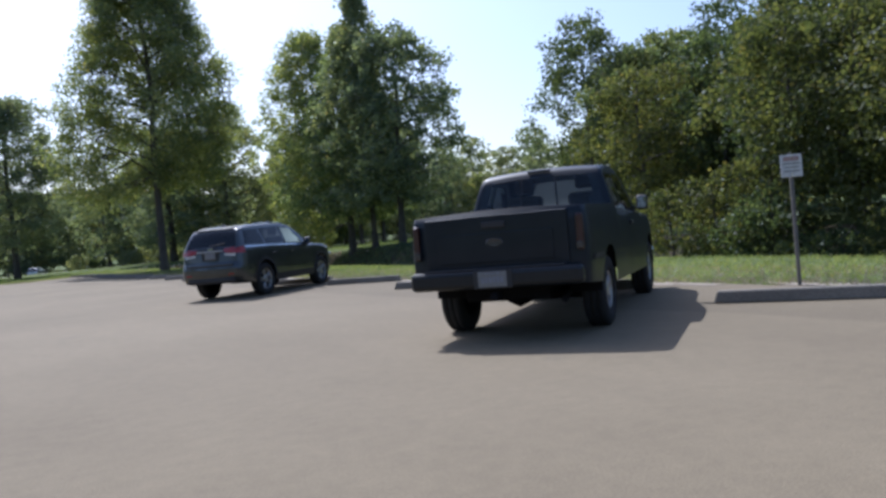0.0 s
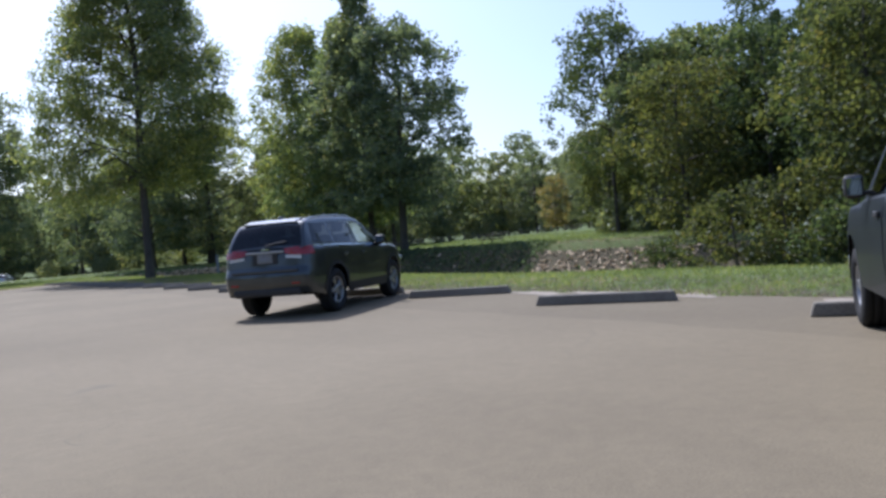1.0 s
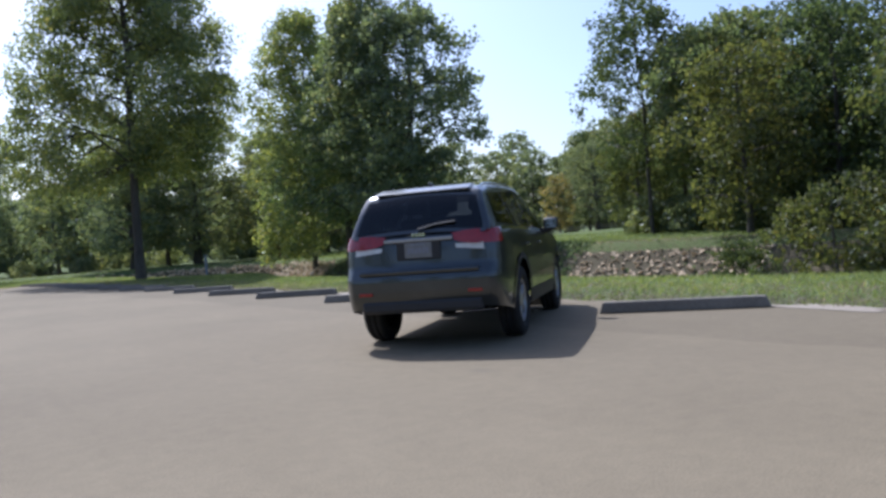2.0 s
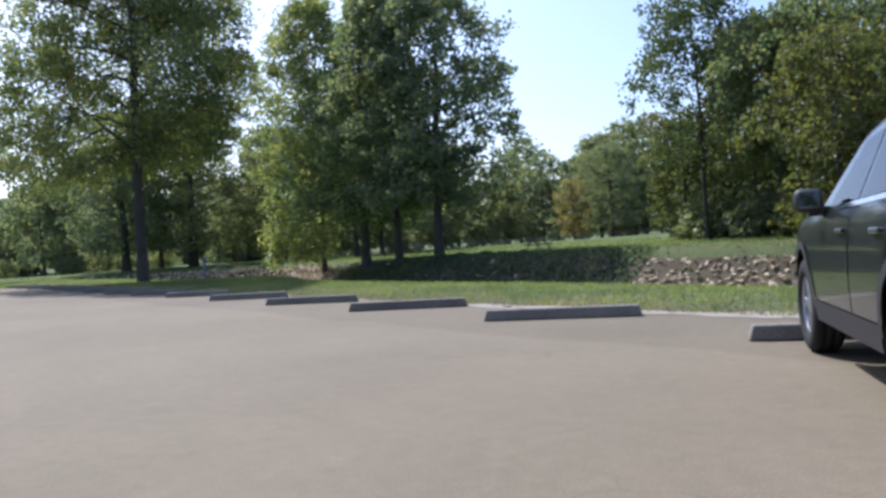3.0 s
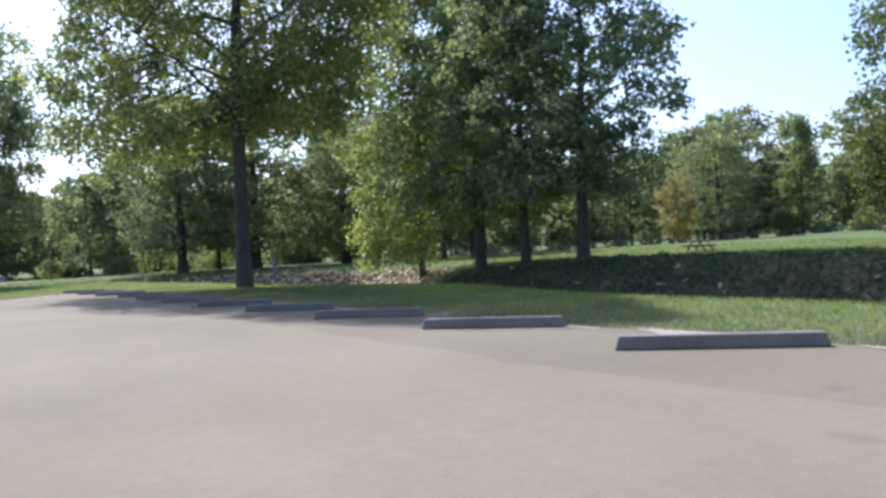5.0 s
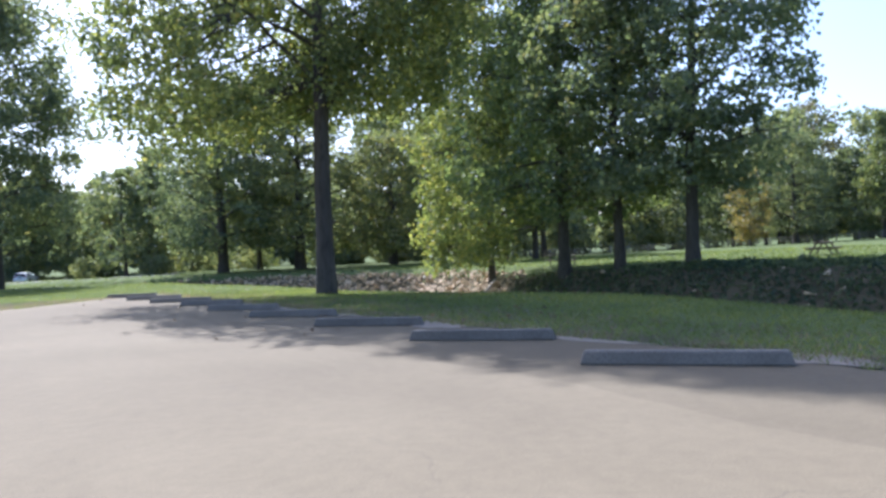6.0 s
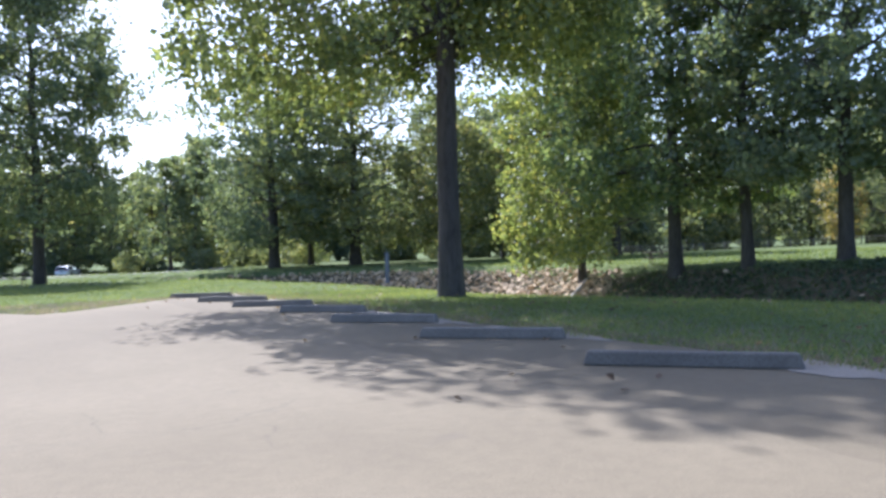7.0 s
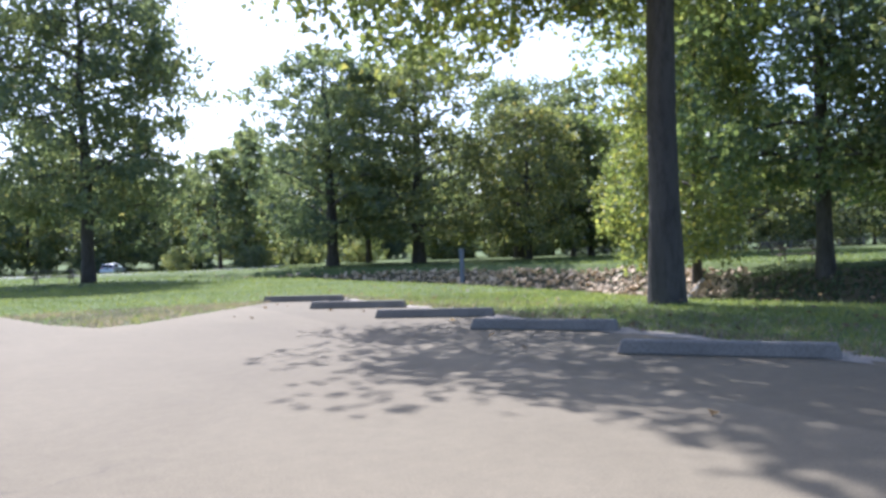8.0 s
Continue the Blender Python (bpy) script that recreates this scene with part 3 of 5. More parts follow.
tree("feathery_tree", tree_meshes(72, 13.0, 3.0, 1.0, 0.16, 20, 170, 34, 0.30, "tall", M_LEAF_C, 0.3, 0.8, -0.1), at(92, 79, 0.0, 1.18), "tall feathery yellow-green tree at the edge of the woods")
plant_wood(80.5, 83.5, 5, 0.66)
plant_wood(90.4, 92.1, 5, 0.84, 0.95)
tree("woodland_tree", tree_meshes(73, 23.5, 6.4, 3.0, 0.30, 20, 240, 26, 0.48, "round", leaf_mat("brown_leaves", (0.082, 0.080, 0.056), (0.108, 0.101, 0.068), (0.138, 0.122, 0.078), 0.04), 0.7, 1.1, -0.15, twigs=False), at(119, 104.4), "tall woodland tree with thinning brownish leaves", "woodland trees")
for x in np.arange(-48, 62, 5.4):
    plant_wood(float(x) + rng.uniform(-1.5, 1.5), 164 + rng.uniform(-2, 3), int(rng.choice([0, 2, 0])), rng.uniform(0.9, 1.15), 1.15)
    if int((x + 48) / 5.4 + 0.5) % 2 == 0:
        plant_wood(float(x) + rng.uniform(-2, 2), 176 + rng.uniform(-3, 3), int(rng.choice([0, 3])), rng.uniform(1.0, 1.25), 1.15)
    plant_bush(float(x) + rng.uniform(-1, 1), 160.5 + rng.uniform(-1, 1), None, rng.uniform(0.9, 1.3))
for x, y, k, s, w in ((19.5, 111, 5, 1.0, 1.1), (27.5, 109, 5, 1.0, 1.2), (35.5, 102, 6, 1.0, 1.0), (13.5, 132, 0, 0.9, 1.1), (26, 118, 3, 0.95, 1.3), (41, 112, 5, 0.95, 1.1), (46, 106, 2, 1.1, 1.1), (16, 130, 1, 0.85, 1.2), (49, 113, 3, 1.0, 1.2)):
    plant_wood(x, y, k, s, w)
for k in range(16):
    plant_bush(rng.uniform(14, 56), rng.uniform(124, 134))
plant_bush(7.6, 124, 0, 0.75)
# unseen woods added to close the lot's other sides and darken car reflections
for k in range(9):
    plant_wood(-44 + rng.uniform(-3, 3), -70 + k * 19 + rng.uniform(-2, 2), None, rng.uniform(0.9, 1.2))
for k in range(7):
    plant_wood(-36 + k * 9.5 + rng.uniform(-2, 2), -78 + rng.uniform(-3, 3), None, rng.uniform(0.9, 1.2))


# ---- vehicles: local x forward, y left, z up, origin on the ground between the axles ----
def paint_mat(name, col, metal=0.5, rough=0.38, coat=0.8, spec=0.5, dusty=0.07):
    m, nt, p, co = base_mat(name, rough, metal, spec)
    c = ramp_node(nt, noise_node(nt, 2.2, 4, 0.6, co), [(0.35, col), (0.75, tuple(v * 1.25 + 0.004 for v in col))])
    dust = ramp_node(nt, noise_node(nt, 7, 5, 0.7, co), [(0.5, (0, 0, 0)), (0.9, (dusty,) * 3)])
    nt.links.new(mix_col(nt, dust, c, (0.16, 0.15, 0.13)), p.inputs["Base Color"])
    p.inputs["Coat Weight"].default_value, p.inputs["Coat Roughness"].default_value = coat, 0.06
    return m


def plain(name, col, rough=0.5, metal=0.0, coat=0.0, spec=0.5):
    m, nt, p, co = base_mat(name, rough, metal, spec)
    c = ramp_node(nt, noise_node(nt, 18, 4, 0.65, co), [(0.3, tuple(v * 0.82 for v in col)), (0.75, tuple(min(1, v * 1.12) for v in col))])
    nt.links.new(c, p.inputs["Base Color"])
    p.inputs["Coat Weight"].default_value = coat
    return m


def glass_mat(name, tint):
    m = bpy.data.materials.new(name)
    m.use_nodes = True
    nt = m.node_tree
    nt.nodes.remove(nt.nodes["Principled BSDF"])
    t, g, mx, fr = (nt.nodes.new(k) for k in ("ShaderNodeBsdfTransparent", "ShaderNodeBsdfGlossy", "ShaderNodeMixShader", "ShaderNodeFresnel"))
    t.inputs[0].default_value = (*tint, 1)
    g.inputs["Roughness"].default_value = 0.02
    fr.inputs[0].default_value = 1.5
    nt.links.new(fr.outputs[0], mx.inputs[0])
    nt.links.new(t.outputs[0], mx.inputs[1])
    nt.links.new(g.outputs[0], mx.inputs[2])
    nt.links.new(mx.outputs[0], nt.nodes["Material Output"].inputs[0])
    return m


M_PAINT_SUV = paint_mat("dark_grey_car_paint", (0.038, 0.043, 0.045), 0.6, 0.32)
M_PAINT_TRUCK = paint_mat("dark_green_truck_paint", (0.004, 0.008, 0.013), 0.0, 0.45, 0.15, 0.25, 0.03)
M_PAINT_FAR = paint_mat("silver_car_paint", (0.55, 0.56, 0.57), 0.6)
M_BLACK = plain("black_plastic", (0.022, 0.022, 0.024), 0.6)
M_RUBBER = plain("tyre_rubber", (0.020, 0.020, 0.020), 0.85, spec=0.3)
M_DARK = plain("underbody", (0.010, 0.010, 0.011), 0.9, spec=0.1)
M_ALLOY = plain("alloy_wheel", (0.38, 0.39, 0.41), 0.38, 0.9)
M_MIRROR = plain("mirror_glass", (0.32, 0.33, 0.35), 0.04, 1.0)
M_CHROME = plain("chrome", (0.75, 0.76, 0.78), 0.14, 1.0)
M_RED = plain("red_lamp_plastic", (0.26, 0.010, 0.008), 0.25, coat=0.6)
M_DARK_RED = plain("dark_red_lamp_plastic", (0.030, 0.004, 0.005), 0.35, coat=0.2)
M_SMOKE_LENS = plain("smoked_lamp_plastic", (0.03, 0.03, 0.033), 0.25, coat=0.4)
M_WHITE_LENS = plain("clear_lamp_plastic", (0.62, 0.62, 0.60), 0.2, coat=0.6)
M_BUMPER = plain("dark_painted_steel", (0.010, 0.012, 0.015), 0.45, 0.0, 0.15, 0.3)
M_PLATE = plain("number_plate", (0.19, 0.19, 0.185), 0.5)
M_PLATE_INK = plain("plate_ink", (0.20, 0.21, 0.25), 0.5)
M_SEAT = plain("seat_cloth", (0.045, 0.042, 0.040), 0.9)
M_GLASS_DARK = glass_mat("privacy_glass", (0.10, 0.11, 0.12))
M_GLASS_TINT = glass_mat("tinted_glass", (0.40, 0.46, 0.44))
M_GLASS = glass_mat("window_glass", (0.78, 0.83, 0.81))


def interp(x, table):
    return float(np.interp(x, [a for a, _ in table], [b for _, b in table]))


class Shape:
    """Outline tables of a vehicle body; each is a list of (x, value) with x rising."""

    def __init__(self, x0, x1, axles, arch, hub, hub_z, crown, tumble, sill, belt, plan, section, tail, nose, c0, c1, roof):
        self.x0 = x0
        self.x1 = x1
        self.axles = axles
        self.arch = arch
        self.hub = hub
        self.hub_z = hub_z
        self.crown = crown
        self.tumble = tumble
        self.sill = sill
        self.belt = belt
        self.plan = plan
        self.section = section
        self.tail = tail
        self.nose = nose
        self.c0 = c0
        self.c1 = c1
        self.roof = roof

    def bottom(self, x):
        z = interp(x, self.sill)
        for ax in self.axles:
            d = abs(x - ax)
            if d < self.arch:
                z = max(z, self.hub + math.sqrt(self.arch ** 2 - d * d))
        return z

    def half(self, x, z):
        t = (z - 0.3) / (interp(x, self.belt) - 0.3)
        return interp(x, self.plan) * interp(t, self.section)

    def end_x(self, x, z):
        """Pulls the last stations to the upright curve of the tail and the nose."""
        f = max(0.0, 1 - (x - self.x0) / 0.35)
        g = max(0.0, 1 - (self.x1 - x) / 0.35)
        return x + f * f * (interp(z, self.tail) - self.x0) + g * g * (interp(z, self.nose) - self.x1)

    def side(self, x, z, out=0.0):
        return Vector((self.end_x(x, z), self.half(x, z) + out, z))

    def cab_half(self, x, z):
        zb = interp(x, self.belt)
        return self.half(x, zb) - 0.02 - max(0, z - zb) * self.tumble

    def cab_side(self, x, z, out=0.0):
        return Vector((x, self.cab_half(x, z) + out, z))

    def cab_top(self, x, v, out=0.0):
        """A point of roof, windscreen or rear window; v from -1 (right) to 1 (left)."""
        z = interp(x, self.roof)
        zb = interp(x, self.belt)
        w = max(0.05, self.cab_half(x, max(zb, z - 0.05)) - 0.05)
        e = 0.01
        dz = (interp(x + e, self.roof) - interp(x - e, self.roof)) / (2 * e)
        n = Vector((-dz, 0, 1)).normalized()
        return Vector((x, v * w, z - 0.035 * v * v)) + n * out


def mirror_y(p):
    return Vector((p.x, -p.y, p.z))


def body_bm(S, open_bed=None):
    bm = bmesh.new()
    xs = set(np.linspace(S.x0, S.x1, 60).tolist()) | {S.x0 + 0.02, S.x0 + 0.06, S.x0 + 0.11, S.x1 - 0.02, S.x1 - 0.06, S.x1 - 0.11}
    for ax in S.axles:
        xs |= {ax + S.arch * math.sin(a) for a in np.linspace(-math.pi / 2, math.pi / 2, 17)}
    if open_bed:
        xs |= {open_bed[0], open_bed[1]}
    xs = sorted(xs)
    xs = [x for i, x in enumerate(xs) if i == 0 or x - xs[i - 1] > 0.004]
    rings = []
    for x in xs:
        zb, zt = S.bottom(x), interp(x, S.belt)
        left = [S.side(x, zb + (zt - zb) * t) for t in np.linspace(0, 1, 12)]
        across = []
        wt = left[-1].y
        for v in np.linspace(1, -1, 9)[1:-1]:
            across.append(Vector((left[-1].x, v * wt, zt + S.crown * (1 - v * v))))
        right = [mirror_y(p) for p in reversed(left)]
        rings.append([bm.verts.new(p) for p in left + across + right])
    for i in range(len(rings) - 1):
        a, b = rings[i], rings[i + 1]
        for j in range(len(a) - 1):
            if open_bed and 11 <= j < len(a) - 12 and open_bed[0] - 1e-3 <= xs[i] and xs[i + 1] <= open_bed[1] + 1e-3:
                continue
            bm.faces.new((a[j], a[j + 1], b[j + 1], b[j]))
    n = len(rings[0])
    for ring in (rings[0], rings[-1]):
        for j in range(11):
            bm.faces.new((ring[j], ring[j + 1], ring[n - 2 - j], ring[n - 1 - j]))
        bm.faces.new(ring[11:n - 11])
    return bm


def cab_bm(S, holes):
    """The roof and pillars; faces that lie within a window are left out."""
    bm = bmesh.new()
    xs = np.linspace(S.c0, S.c1, 96)
    rings = []
    for x in xs:
        zb, zt = interp(x, S.belt) - 0.01, interp(x, S.roof)
        ze = max(zb + 0.005, zt - 0.05)
        left = [S.cab_side(x, zb + (ze - zb) * t) for t in np.linspace(0, 1, 16)]
        top = [S.cab_top(x, v) for v in np.linspace(1, -1, 25)]
        rings.append([bm.verts.new(p) for p in left + top + [mirror_y(p) for p in reversed(left)]])
    for a, b in zip(rings, rings[1:]):
        for j in range(len(a) - 1):
            c = (a[j].co + a[j + 1].co + b[j].co + b[j + 1].co) / 4
            if not any(h(c, 16 <= j < len(a) - 17) for h in holes):
                bm.faces.new((a[j], a[j + 1], b[j + 1], b[j]))
    return bm


def in_quad(p, q, grow=0.0):
    cx, cz = sum(a for a, _ in q) / 4, sum(b for _, b in q) / 4
    q = [(cx + (a - cx) * (1 + grow), cz + (b - cz) * (1 + grow)) for a, b in q]
    sg = [(x1 - x0) * (p[1] - z0) - (z1 - z0) * (p[0] - x0) for (x0, z0), (x1, z1) in zip(q, q[1:] + q[:1])]
    return all(v > 0 for v in sg) or all(v < 0 for v in sg)


def quad_patch(fn, q, out, nu=10, nv=8, flip=False, grow=0.0):
    """A curved patch over four corners in the side plane, lifted by out."""
    cx, cz = sum(a for a, _ in q) / 4, sum(b for _, b in q) / 4
    q = [(cx + (a - cx) * (1 + grow), cz + (b - cz) * (1 + grow)) for a, b in q]
    bm = bmesh.new()
    g = []
    for i in range(nu + 1):
        row = []
        for j in range(nv + 1):
            u, v = i / nu, j / nv
            x = (1 - u) * ((1 - v) * q[0][0] + v * q[3][0]) + u * ((1 - v) * q[1][0] + v * q[2][0])
            z = (1 - u) * ((1 - v) * q[0][1] + v * q[3][1]) + u * ((1 - v) * q[1][1] + v * q[2][1])
            p = fn(x, z, out)
            row.append(bm.verts.new(mirror_y(p) if flip else p))
        g.append(row)
    for i in range(nu):
        for j in range(nv):
            bm.faces.new((g[i][j], g[i + 1][j], g[i + 1][j + 1], g[i][j + 1]))
    return bm


def lathe_bm(profile, sides=36):
    """Turns (y, r) pairs about the y axis."""
    bm = bmesh.new()
    rings = [[bm.verts.new((r * math.cos(a), y, r * math.sin(a))) for a in (2 * math.pi * k / sides for k in range(sides))] for y, r in profile]
    for a, b in zip(rings, rings[1:]):
        for k in range(sides):
            bm.faces.new((a[k], a[(k + 1) % sides], b[(k + 1) % sides], b[k]))
    return bm


def wheel_meshes(radius, width, rim_r, spokes, rim_mat):
    w = width / 2
    tyre = lathe_bm([(-w * 0.72, rim_r), (-w * 0.95, rim_r + 0.02), (-w, (rim_r + radius) / 2), (-w * 0.9, radius - 0.025), (-w * 0.7, radius), (-w * 0.32, radius), (-w * 0.30, radius - 0.012),
                     (-w * 0.24, radius - 0.012), (-w * 0.22, radius), (w * 0.22, radius), (w * 0.24, radius - 0.012), (w * 0.30, radius - 0.012), (w * 0.32, radius), (w * 0.7, radius),
                     (w * 0.9, radius - 0.025), (w, (rim_r + radius) / 2), (w * 0.95, rim_r + 0.02), (w * 0.72, rim_r)])
    rim = lathe_bm([(w * 0.70, rim_r + 0.004), (w * 0.80, rim_r - 0.006), (w * 0.74, rim_r - 0.025), (w * 0.1, rim_r - 0.045), (-w * 0.6, rim_r - 0.03)])
    for k in range(spokes):
        a = 2 * math.pi * k / spokes
        for off in (-0.14, 0.14):
            tmp = Matrix.Rotation(-(a + off), 4, "Y") @ Matrix.Translation((rim_r * 0.53, w * 0.58, 0))
            box_bm(rim_r * 0.86, 0.03, 0.04, (0, 0, 0), 0.008, tmp, 1, rim)
    hub = lathe_bm([(w * 0.75, 0.0005), (w * 0.75, 0.06), (w * 0.66, 0.085), (w * 0.3, 0.09)])
    me = bpy.data.meshes.new("t")
    hub.to_mesh(me)
    hub.free()
    rim.from_mesh(me)
    disc = lathe_bm([(w * 0.25, 0.0005), (w * 0.25, rim_r * 0.72), (w * 0.15, rim_r * 0.72), (-w * 0.55, rim_r * 0.97), (-w * 0.66, rim_r * 0.97), (-w * 0.66, 0.0005)])
    return bm_mesh("tyre", tyre, M_RUBBER, True), bm_mesh("rim", rim, rim_mat), bm_mesh("brake_disc", disc, M_DARK)


def add_wheels(car, S, meshes, track, width):
    for ax in S.axles:
        for sgn in (1, -1):
            w = new("wheel", None)
            w.parent = car
            w.matrix_basis = Matrix.Translation((ax, sgn * (track - width / 2), S.hub_z)) @ Matrix.Diagonal([1 / v for v in car.scale] + [1]) @ Matrix.Rotation(0 if sgn > 0 else math.pi, 4, "Z")
            for nm, me in zip(("tyre", "rim", "brake_disc"), meshes):
                part(nm, me, None, w)


def add_plate(car, at_xyz):
    bm = box_bm(0.006, 0.31, 0.155, at_xyz, 0.003)
    pl = part("number_plate", bm, M_PLATE, car, "pale number plate")
    bars = bmesh.new()
    for k in range(6):
        box_bm(0.003, 0.026, 0.062, (at_xyz[0] - 0.005, at_xyz[1] - 0.105 + 0.042 * k, at_xyz[2] - 0.005), 0, None, 1, bars)
    box_bm(0.003, 0.16, 0.014, (at_xyz[0] - 0.005, at_xyz[1], at_xyz[2] + 0.055), 0, None, 1, bars)
    part("plate_marking", bars, M_PLATE_INK, pl)


def add_seats(car, rows, z0, head=True):
    for x, ys in rows:
        for y in ys:
            bm = box_bm(0.5, 0.5, 0.16, (x + 0.2, y, z0), 0.05)
            box_bm(0.14, 0.48, 0.62, (x - 0.08, y, z0 + 0.36), 0.05, Matrix.Rotation(-0.2, 4, "Y"), 2, bm)
            if head:
                box_bm(0.10, 0.26, 0.19, (x - 0.17, y, z0 + 0.80), 0.045, None, 2, bm)
            part("seat", bm, M_SEAT, car)


def side_strip(S, pts, w, out, flip):
    """A narrow strip along a line of (x, z) on the body side."""
    bm = bmesh.new()
    prev = None
    for x, z in pts:
        a, b = S.side(x, z - w / 2, out), S.side(x, z + w / 2, out)
        if flip:
            a, b = mirror_y(a), mirror_y(b)
        cur = (bm.verts.new(a), bm.verts.new(b))
        if prev:
            bm.faces.new((prev[0], cur[0], cur[1], prev[1]))
        prev = cur
    return bm


# ---- the grey SUV ----
SUV = Shape(
    x0=-2.48, x1=2.34, axles=(-1.457, 1.457), arch=0.455, hub=0.40, hub_z=0.388, crown=0.035, tumble=0.44,
    sill=[(-2.48, 0.43), (-2.1, 0.38), (-1.9, 0.34), (1.9, 0.32), (2.34, 0.36)],
    belt=[(-2.48, 1.19), (-2.3, 1.21), (-1.2, 1.20), (0.6, 1.15), (1.0, 1.13), (1.6, 1.09), (2.1, 1.01), (2.34, 0.90)],
    plan=[(-2.48, 0.76), (-2.44, 0.83), (-2.36, 0.885), (-2.2, 0.925), (-1.9, 0.95), (-1.0, 0.965), (1.2, 0.965), (1.8, 0.945), (2.1, 0.88), (2.25, 0.79), (2.34, 0.66)],
    section=[(-0.1, 0.93), (0.0, 0.955), (0.2, 0.985), (0.45, 1.0), (0.62, 0.995), (0.78, 0.985), (0.92, 0.965), (1.0, 0.93), (1.2, 0.90)],
    tail=[(0.3, -2.36), (0.43, -2.42), (0.56, -2.50), (0.78, -2.50), (0.815, -2.44), (0.95, -2.425), (1.1, -2.41), (1.21, -2.37)],
    nose=[(0.28, 2.22), (0.45, 2.33), (0.6, 2.34), (0.84, 2.31), (0.95, 2.2)],
    c0=-2.40, c1=1.02,
    roof=[(-2.40, 1.205), (-2.37, 1.25), (-2.24, 1.50), (-2.16, 1.60), (-2.11, 1.655), (-1.9, 1.69), (-1.4, 1.725), (-0.6, 1.745), (-0.1, 1.735), (0.2, 1.69), (0.32, 1.64), (1.02, 1.135)])


def build_suv(paint, label, m):
    S = SUV
    car = thing("suv", label, "car", m=m)
    win = {"front": [(0.64, 1.175), (-0.26, 1.195), (-0.26, 1.62), (0.20, 1.585)], "rear": [(-0.34, 1.20), (-1.22, 1.225), (-1.28, 1.60), (-0.34, 1.63)],
           "quarter": [(-1.34, 1.235), (-2.13, 1.26), (-1.97, 1.575), (-1.38, 1.595)]}
    holes = [lambda c, top, q=q: (not top) and in_quad((c.x, c.z), q, -0.06) for q in win.values()]
    holes.append(lambda c, top: top and 0.36 < c.x < 0.96 and abs(c.y) < 0.62)
    holes.append(lambda c, top: top and -2.36 < c.x < -2.185 and abs(c.y) < 0.60)
    part("body", body_bm(S), paint, car, smooth=True)
    part("roof", cab_bm(S, holes), paint, car, smooth=True)
    part("underbody", box_bm(4.1, 1.5, 0.2, (0.0, 0, 0.46), 0.04), M_DARK, car)
    cabin = box_bm(2.9, 1.5, 0.05, (-0.75, 0, 0.55))
    box_bm(0.45, 1.45, 0.4, (0.78, 0, 0.92), 0.1, None, 2, cabin)
    part("cabin_floor", cabin, M_DARK, car)
    for flip in (False, True):
        for k, q in win.items():
            part("window", quad_patch(S.cab_side, q, 0.004, flip=flip, grow=0.03), M_GLASS_TINT if k == "front" else M_GLASS_DARK, car, "", True)
        bm = side_strip(S, [(x, interp(x, S.belt) - 0.012) for x in np.linspace(-2.2, 0.72, 24)], 0.032, 0.012, flip)
        part("window_trim", bm, M_CHROME, car, "bright trim strip")
        for q, nm in (([(0.78, 0.42), (-0.28, 0.42), (-0.28, 1.15), (0.78, 1.115)], "front_door"), ([(-0.31, 0.42), (-1.0, 0.46), (-1.25, 1.165), (-0.31, 1.15)], "rear_door")):
            d = part(nm, quad_patch(S.side, q, 0.005, 14, 10, flip), paint, car, "", True)
            hx = q[1][0] + 0.16 if nm == "front_door" else -1.02
            hp = S.side(hx, 1.0, 0.022)
            part("handle", box_bm(0.2, 0.03, 0.032, hp if not flip else mirror_y(hp), 0.012), paint, d)
        lo = [(x, 0.40) for x in np.linspace(-0.95, 0.95, 20)]
        part("sill_cladding", side_strip(S, lo, 0.16, 0.014, flip), M_BLACK, car)
        for ax in S.axles:
            bm = bmesh.new()
            prev = None
            for a in np.linspace(0.02, math.pi - 0.02, 24):
                pr = []
                for r in (S.arch - 0.005, S.arch + 0.06):
                    x, z = ax + r * math.cos(a), S.hub + r * math.sin(a)
                    p = S.side(x, max(z, 0.3), 0.014)
                    pr.append(bm.verts.new(mirror_y(p) if flip else p))
                if prev:
                    bm.faces.new((prev[0], pr[0], pr[1], prev[1]))
                prev = pr
            part("wheel_arch", bm, M_BLACK, car)
        y = -1 if flip else 1
        mp = Vector((0.62, y * 1.02, 1.22))
        mir = part("wing_mirror", box_bm(0.12, 0.21, 0.17, mp, 0.05, None, 3), M_BLACK, car, smooth=True)
        part("mirror_glass", box_bm(0.01, 0.16, 0.12, (0.557, y * 1.025, 1.225), 0.004), M_MIRROR, mir)
        part("mirror_arm", box_bm(0.07, 0.18, 0.07, (0.66, y * 0.93, 1.14), 0.015), M_BLACK, mir)
        rail = [(x, y * (S.cab_half(x, interp(x, S.roof) - 0.05) - 0.06), interp(x, S.roof) + (-0.012 if -1.9 < x < 0.0 else -0.035)) for x in (-2.0, -1.92, -1.75, -1.2, -0.6, -0.1, 0.06)]
        part("roof_rail", tube_bm(rail, 0.013, 8), M_CHROME, car, "bright metal roof rail", True)
        # lamps wrap round the rear corner
        lamp = bmesh.new()
        prev = None
        for k in np.linspace(0, 1, 18):
            f = max(0.0, (k - 0.42) / 0.58)
            top, low = 1.205 - 0.02 * f ** 2, 1.062 + 0.045 * f ** 3
            pr = []
            for z in (top, (top + low) / 2, low):
                if k < 0.42:
                    p = S.side(-2.24 - 0.24 * k / 0.42, z, 0.012)
                else:
                    e = S.side(S.x0, z, 0.0)
                    p = Vector((e.x - 0.014 - 0.012 * math.sin(math.pi * min(1.0, f * 1.1)), e.y - 0.33 * f, z))
                pr.append(lamp.verts.new(mirror_y(p) if flip else p))
